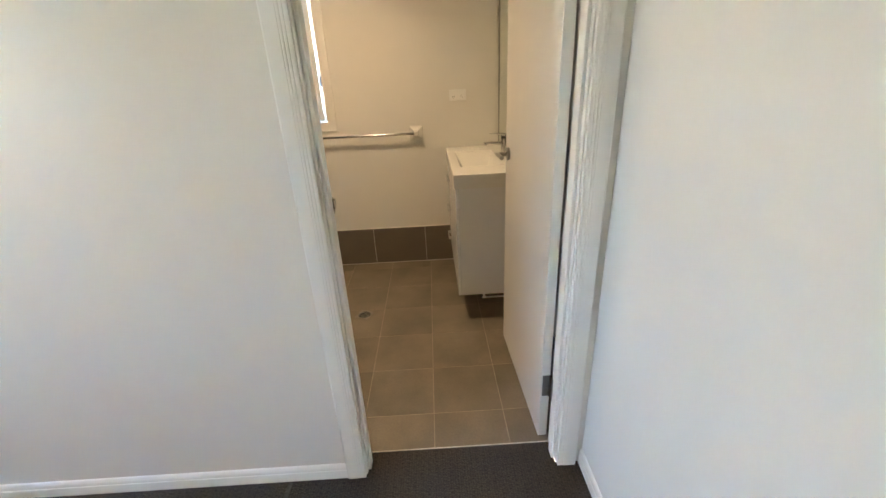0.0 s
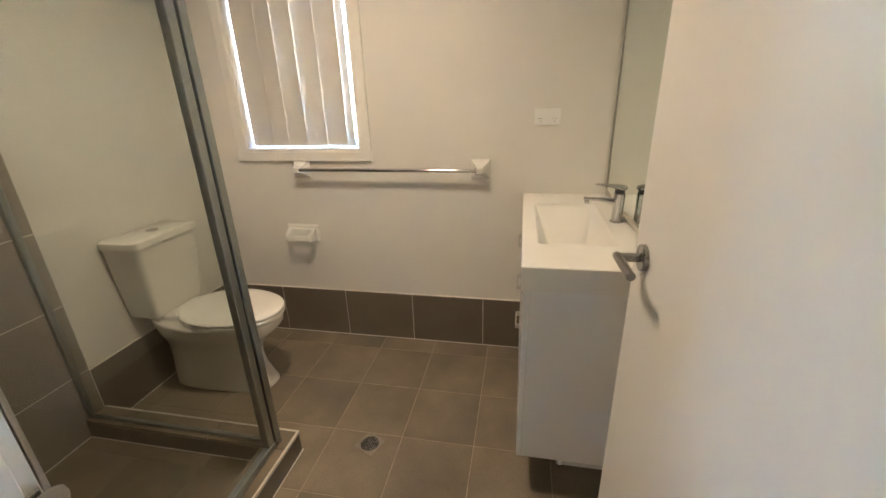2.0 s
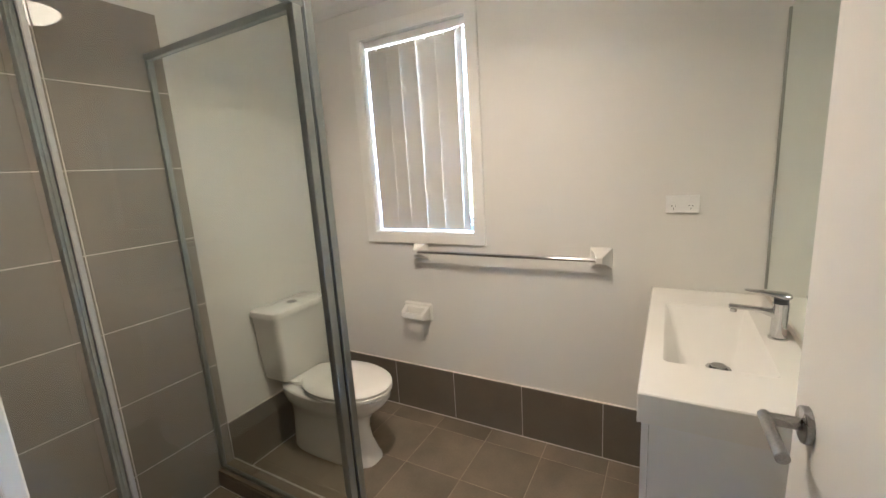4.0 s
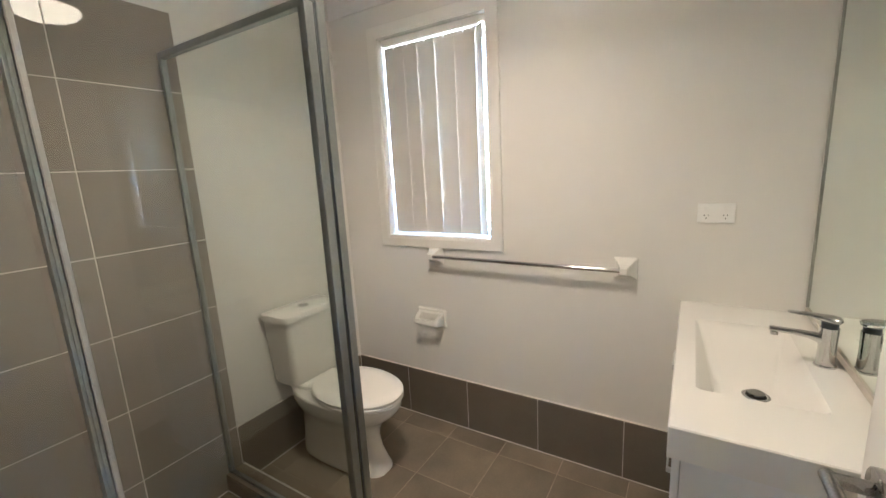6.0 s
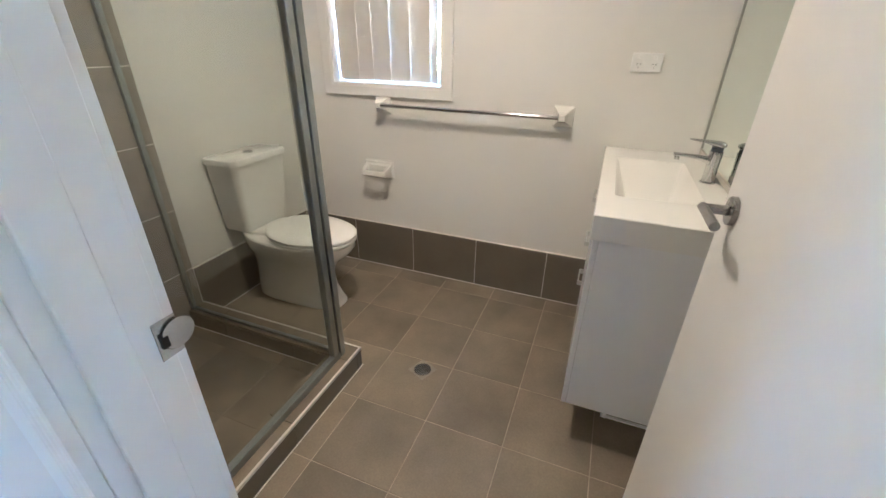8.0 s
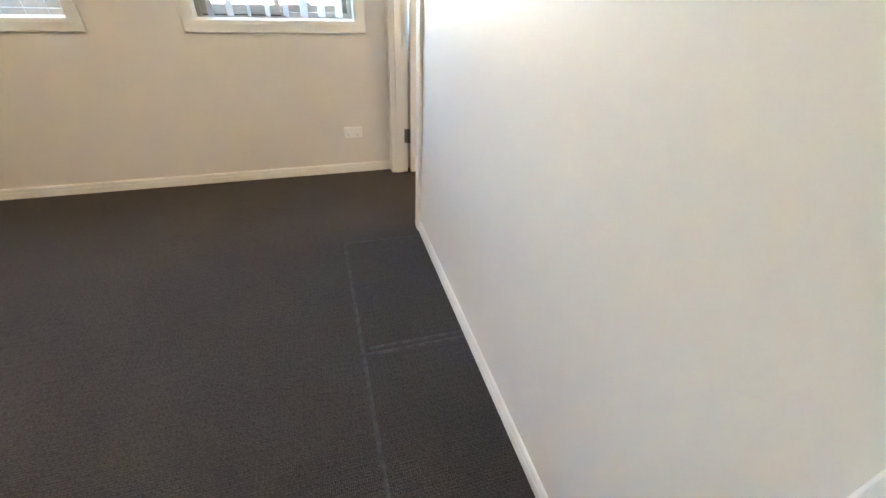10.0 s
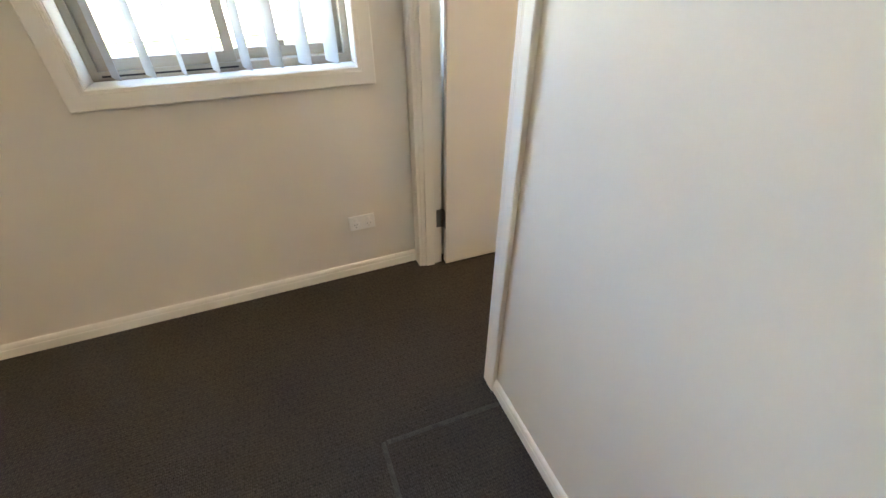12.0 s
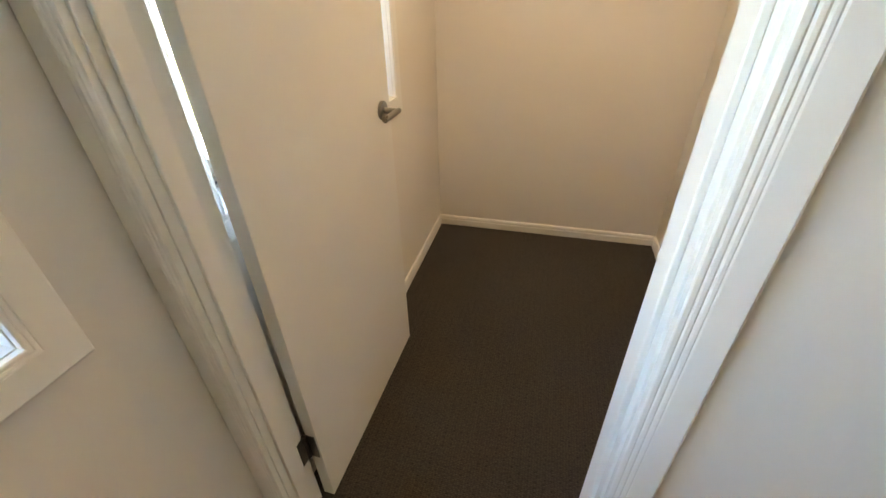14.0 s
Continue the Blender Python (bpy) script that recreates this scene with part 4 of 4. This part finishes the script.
def house(name, x, y, w, d, label):
    """A single-storey neighbour: walls with openings, hipped roof, gutter line."""
    ob = base(name, pose(x, y, -0.28), label, "house")
    holes = [(-w * 0.33 - 0.9, -w * 0.33 + 0.9, 0.9, 2.1), (w * 0.05 - 0.45, w * 0.05 + 0.45, 0.05, 2.15), (w * 0.32 - 1.1, w * 0.32 + 1.1, 0.9, 2.1)]
    wl = wall("wall", "x", d / 2 - 0.2, d / 2, -w / 2, w / 2, 0, 2.6, holes, BRICK)
    wl.parent = ob
    wl["kind"] = ""
    part("body", box(-d / 2, d / 2 - 0.9, -w / 2, w / 2, 0, 2.6), BRICK, ob)
    for a, b, c, e in holes:
        if c > 0.5:
            win = part("window", box(d / 2 - 0.14, d / 2 - 0.10, a, b, c, e), WINDOW_ALU, ob)
            part("pane", box(d / 2 - 0.10, d / 2 - 0.09, a + 0.05, (a + b) / 2 - 0.02, c + 0.05, e - 0.05), SLOT, win)
            part("pane", box(d / 2 - 0.10, d / 2 - 0.09, (a + b) / 2 + 0.02, b - 0.05, c + 0.05, e - 0.05), SLOT, win)
        else:
            part("door", box(d / 2 - 0.14, d / 2 - 0.10, a, b, c, e, 0.01), TRIM, ob)
    e = 0.55
    bm = bmesh.new()
    lo = [bm.verts.new(p) for p in ((-d / 2 - e, -w / 2 - e, 2.55), (d / 2 + e, -w / 2 - e, 2.55), (d / 2 + e, w / 2 + e, 2.55), (-d / 2 - e, w / 2 + e, 2.55))]
    hi = [bm.verts.new((0, -w / 2 + d / 2, 2.55 + d * 0.24)), bm.verts.new((0, w / 2 - d / 2, 2.55 + d * 0.24))]
    for f in ((lo[0], lo[1], hi[0]), (lo[1], lo[2], hi[1], hi[0]), (lo[2], lo[3], hi[1]), (lo[3], lo[0], hi[0], hi[1]), tuple(lo)):
        bm.faces.new(f)
    part("roof", bm, ROOF, ob)
    part("gutter", box(d / 2 + e, d / 2 + e + 0.11, -w / 2 - e, w / 2 + e, 2.47, 2.58, 0.01), TRIM, ob)
    return ob


def tree(x, y, h, r, seed, girth=1.0):
    rng = random.Random(seed)
    ob = base("tree", pose(x, y, -0.28), "small leafy green garden tree" if girth == 1 else "slender young tree with light green leaves", "tree")
    bm = lathe([(0, 0.10 * girth), (h * 0.25, 0.075 * girth), (h * 0.55, 0.05 * girth), (h * 0.8, 0.02 * girth)], 12)
    for k in range(9):
        a, z = rng.uniform(0, 6.28), h * rng.uniform(0.3, 0.7)
        end = Vector((math.cos(a) * r * 0.7, math.sin(a) * r * 0.7, z + h * rng.uniform(0.12, 0.3)))
        tube((0, 0, z), end, 0.035 * girth, 0.008 * girth, 8, bm)
    part("trunk", bm, BARK, ob)
    verts, faces = [], []
    for k in range(2600 if girth == 1 else 260):
        v = Vector((rng.gauss(0, 1), rng.gauss(0, 1), rng.gauss(0, 1))).normalized() * rng.uniform(0.35, 1.0) ** 0.6
        lump = 1 + 0.28 * noise.noise(v * 2.3 + Vector((seed, 0, 0)))
        c = Vector((v.x * r * lump, v.y * r * lump, h * 0.68 + v.z * h * 0.32 * lump))
        if noise.noise(c * 1.9) < -0.22:
            continue
        q = Euler((rng.uniform(0, 6), rng.uniform(0, 6), rng.uniform(0, 6))).to_matrix()
        s = rng.uniform(0.05, 0.10)
        i = len(verts)
        verts += [tuple(c + q @ Vector(p)) for p in ((0, -s, 0), (s * 0.4, 0, 0.01), (0, s, 0), (-s * 0.4, 0, 0.01))]
        faces.append((i, i + 1, i + 2, i + 3))
    mesh = bpy.data.meshes.new("crown")
    mesh.from_pydata(verts, [], faces)
    mesh.materials.append(LEAF)
    crown = new("crown", mesh)
    crown.parent = ob
    return ob


fence(-13.0, -14.0, 12.0)
house("house", -22.0, -3.0, 15.0, 9.0, "single-storey brick neighbour house with a hipped grey roof")
tree(-8.6, 1.5, 3.6, 1.1, 3)
tree(-10.6, -6.6, 3.2, 1.0, 8)
tree(-6.2, -0.19, 3.1, 0.20, 5, 0.2)

# ---- tiles ----
TILE_MESHES = {}


def tile(x0, x1, y0, y1, z0, z1, mat, parent, bevel=0.0012):
    """One tile with worn edges; tiles of one size share a mesh."""
    key = (round(x1 - x0, 4), round(y1 - y0, 4), round(z1 - z0, 4), mat.name)
    if key not in TILE_MESHES:
        a, b, c = key[0] / 2, key[1] / 2, key[2] / 2
        TILE_MESHES[key] = finish(box(-a, a, -b, b, -c, c, min(bevel, a * 0.3, b * 0.3, c * 0.3)), "tile", mat)
    ob = new("tile", TILE_MESHES[key])
    ob.parent = parent
    ob.location = ((x0 + x1) / 2, (y0 + y1) / 2, (z0 + z1) / 2)
    return ob


def cuts(lo, hi, origin, pitch):
    """Joints at origin + k * pitch, and the strips between them within lo..hi."""
    k = math.ceil((lo - origin) / pitch - 1e-6)
    marks = [lo]
    while origin + k * pitch < hi - 0.004:
        if origin + k * pitch > lo + 0.004:
            marks.append(origin + k * pitch)
        k += 1
    return list(zip(marks, marks[1:] + [hi]))


J = 0.0015
JW = 0.0021
TT = 0.010
floor_bath = tagged(part("floor_bathroom", box(X_BATH, X_RIGHT, Y_WALL, Y_BACK, -0.1, -0.0012), GROUT_FLOOR), kind="structure", label="grouted floor of small taupe floor tiles")
sill_bed = tagged(part("floor_doorway", box(D1[0], D1[1], 0.0945, Y_WALL, -0.1, -0.0012), GROUT), kind="structure")
P = 0.3035
HX0, HX1, HY0, HY1 = X_BATH + TT, -0.905, 0.965, 1.060
for x0, x1 in cuts(X_BATH, X_RIGHT, 0.090, P):
    for y0, y1 in cuts(Y_WALL, Y_BACK, 0.280, P):
        if x1 <= HX1 and y1 <= HY1:
            continue
        a, b = x0, y0
        tile(x0 + J, x1 - J, y0 + J, y1 - J, -0.009, 0.0, TILE, floor_bath)
for x0, x1 in cuts(D1[0], D1[1], 0.090, P):
    tile(x0 + J, x1 - J, 0.0965, Y_WALL - 0.0005, -0.009, 0.0, TILE, floor_bath)

# shower floor
shower_floor = tagged(part("shower_floor", box(HX0, HX1 - 0.10, Y_WALL + TT, HY0, 0.001, 0.0138), GROUT_SHOWER), kind="structure")
for x0, x1 in cuts(HX0, HX1 - 0.110, -1.55, P):
    for y0, y1 in cuts(Y_WALL + TT, HY0, 0.60, P):
        tile(x0 + J, x1 - J, y0 + J, y1 - J, 0.006, 0.015, TILE, shower_floor)

# hob: two legs, tiled on top and on both faces
hob = tagged(part("shower_hob", box(HX0, HX1 - 0.009, HY0 + 0.009, HY1 - 0.009, 0.001, HOB - 0.0095), GROUT), kind="structure", label="tiled shower kerb with pale edge joints")
part("hob_core", box(HX1 - 0.101, HX1 - 0.009, Y_WALL + TT, HY0 + 0.0085, 0.001, HOB - 0.0095), GROUT, hob)
for x0, x1 in cuts(HX0, HX1, -1.25, 0.404):
    tile(x0 + J, x1 - J, HY0 + 0.001, HY1 - 0.002, HOB - 0.009, HOB, TILE, hob)
    tile(x0 + J, x1 - J, HY1 - 0.0088, HY1, 0.002, HOB - 0.0115, SKIRT_TILE, hob)
for x0, x1 in cuts(HX0, HX1 - 0.110, -1.20, 0.404):
    tile(x0 + J, x1 - J, HY0, HY0 + 0.0088, 0.016, HOB - 0.0115, SKIRT_TILE, hob)
for y0, y1 in cuts(Y_WALL + TT, HY0, 0.62, 0.404):
    tile(HX1 - 0.110 + 0.001, HX1 - 0.002, y0 + J, y1 - J, HOB - 0.009, HOB, TILE, hob)
    tile(HX1 - 0.110, HX1 - 0.1012, y0 + J, y1 - J, 0.016, HOB - 0.0115, SKIRT_TILE, hob)
for y0, y1 in cuts(Y_WALL + TT, HY1, 0.62, 0.404):
    tile(HX1 - 0.0088, HX1, y0 + J, y1 - J - (0.009 if y1 == HY1 else 0), 0.002, HOB - 0.0115, SKIRT_TILE, hob)

# shower wall tiling, in courses of 300 with a long joint
back = tagged(part("tiled_wall", box(X_BATH, X_BATH + TT - 0.0009, Y_WALL, 1.051, 0, 2.115), GROUT), kind="structure", label="shower wall of large glazed taupe tiles")
for z0, z1 in cuts(0.0, 2.118, 0.0, 0.3025):
    for y0, y1 in cuts(Y_WALL + TT, 1.052, 0.658, 0.6):
        tile(X_BATH + 0.001, X_BATH + TT, y0 + JW, y1 - JW, z0 + JW, z1 - JW, WALL_TILE, back, 0.0006)
side = tagged(part("tiled_wall", box(X_BATH + TT, HX1, Y_WALL, Y_WALL + TT - 0.0009, 0, 2.115), GROUT), kind="structure", label="shower wall of large glazed taupe tiles")
for z0, z1 in cuts(0.0, 2.118, 0.0, 0.3025):
    for x0, x1 in cuts(X_BATH + TT, HX1, -1.25, 0.6):
        tile(x0 + JW, x1 - JW, Y_WALL + 0.001, Y_WALL + TT, z0 + JW, z1 - JW, WALL_TILE, side, 0.0006)

# skirting tiles
SK = 0.292
sk_back = tagged(part("tiled_skirting", box(X_BATH + TT, X_RIGHT, Y_BACK - TT + 0.0016, Y_BACK, 0, SK + 0.003), GROUT), kind="structure", label="skirting of dark taupe tiles with pale grout")
for x0, x1 in cuts(X_BATH + TT, X_RIGHT, -0.245, 0.404):
    tile(x0 + J, x1 - J, Y_BACK - TT, Y_BACK - 0.001, 0.003, SK, SKIRT_TILE, sk_back)
sk_left = tagged(part("tiled_skirting", box(X_BATH, X_BATH + TT - 0.0009, 1.0515, Y_BACK, 0, SK + 0.003), GROUT), kind="structure", label="skirting of dark taupe tiles with pale grout")
for y0, y1 in cuts(1.0525, Y_BACK - TT, 1.054, 0.404):
    tile(X_BATH + 0.001, X_BATH + TT, y0 + J, y1 - J, 0.003, SK, SKIRT_TILE, sk_left)
sk_right = tagged(part("tiled_skirting", box(X_RIGHT - TT + 0.0016, X_RIGHT, Y_WALL, Y_BACK - TT, 0, SK + 0.003), GROUT), kind="structure", label="skirting of dark taupe tiles with pale grout")
for y0, y1 in cuts(Y_WALL + 0.002, Y_BACK - TT, 0.70, 0.404):
    tile(X_RIGHT - TT, X_RIGHT - 0.001, y0 + J, y1 - J, 0.003, SK, SKIRT_TILE, sk_right)

# pale edge strips and sealant beads
EDGE = material("pale_tile_edge", (0.66, 0.62, 0.55), 0.45, spots=0.06, scale=20)
part("edge_strip", box(HX1 - 0.0015, HX1 + 0.0012, Y_WALL + TT, HY1 + 0.0012, HOB - 0.011, HOB + 0.0012), EDGE, hob, "pale tile edge strip")
part("edge_strip", box(HX1 - 0.0075, HX1 - 0.002, Y_WALL + TT, HY1 - 0.002, HOB + 0.0002, HOB + 0.0012), EDGE, hob, "pale tile edge strip")
part("edge_strip", box(HX0, HX1 - 0.002, HY1 - 0.0015, HY1 + 0.0012, HOB - 0.011, HOB + 0.0012), EDGE, hob, "pale tile edge strip")
part("edge_strip", box(HX0, HX1 - 0.0080, HY1 - 0.0075, HY1 - 0.002, HOB + 0.0002, HOB + 0.0012), EDGE, hob, "pale tile edge strip")


def bead(x0, x1, y0, y1, z):
    part("sealant_bead", box(x0, x1, y0, y1, z, z + 0.004, 0.001), EDGE, floor_bath, "pale sealant bead")


bead(X_BATH + TT, X_RIGHT - TT, Y_BACK - TT - 0.0035, Y_BACK - TT + 0.001, -0.001)
bead(X_BATH + TT - 0.001, X_BATH + TT + 0.0035, HY1, Y_BACK - TT - 0.004, -0.001)
bead(HX1 - 0.0005, HX1 + 0.0035, Y_WALL + TT, HY1 + 0.0035, -0.001)
bead(HX0, HX1 - 0.001, HY1 - 0.0005, HY1 + 0.0035, -0.001)
bead(HX0 - 0.0005, HX0 + 0.0035, Y_WALL + TT, HY0 - 0.004, 0.0145)
bead(HX0 + 0.004, HX1 - 0.115, HY0 - 0.0035, HY0 + 0.0005, 0.0145)
bead(D1[0], D1[1], 0.0935, 0.0972, -0.0015)
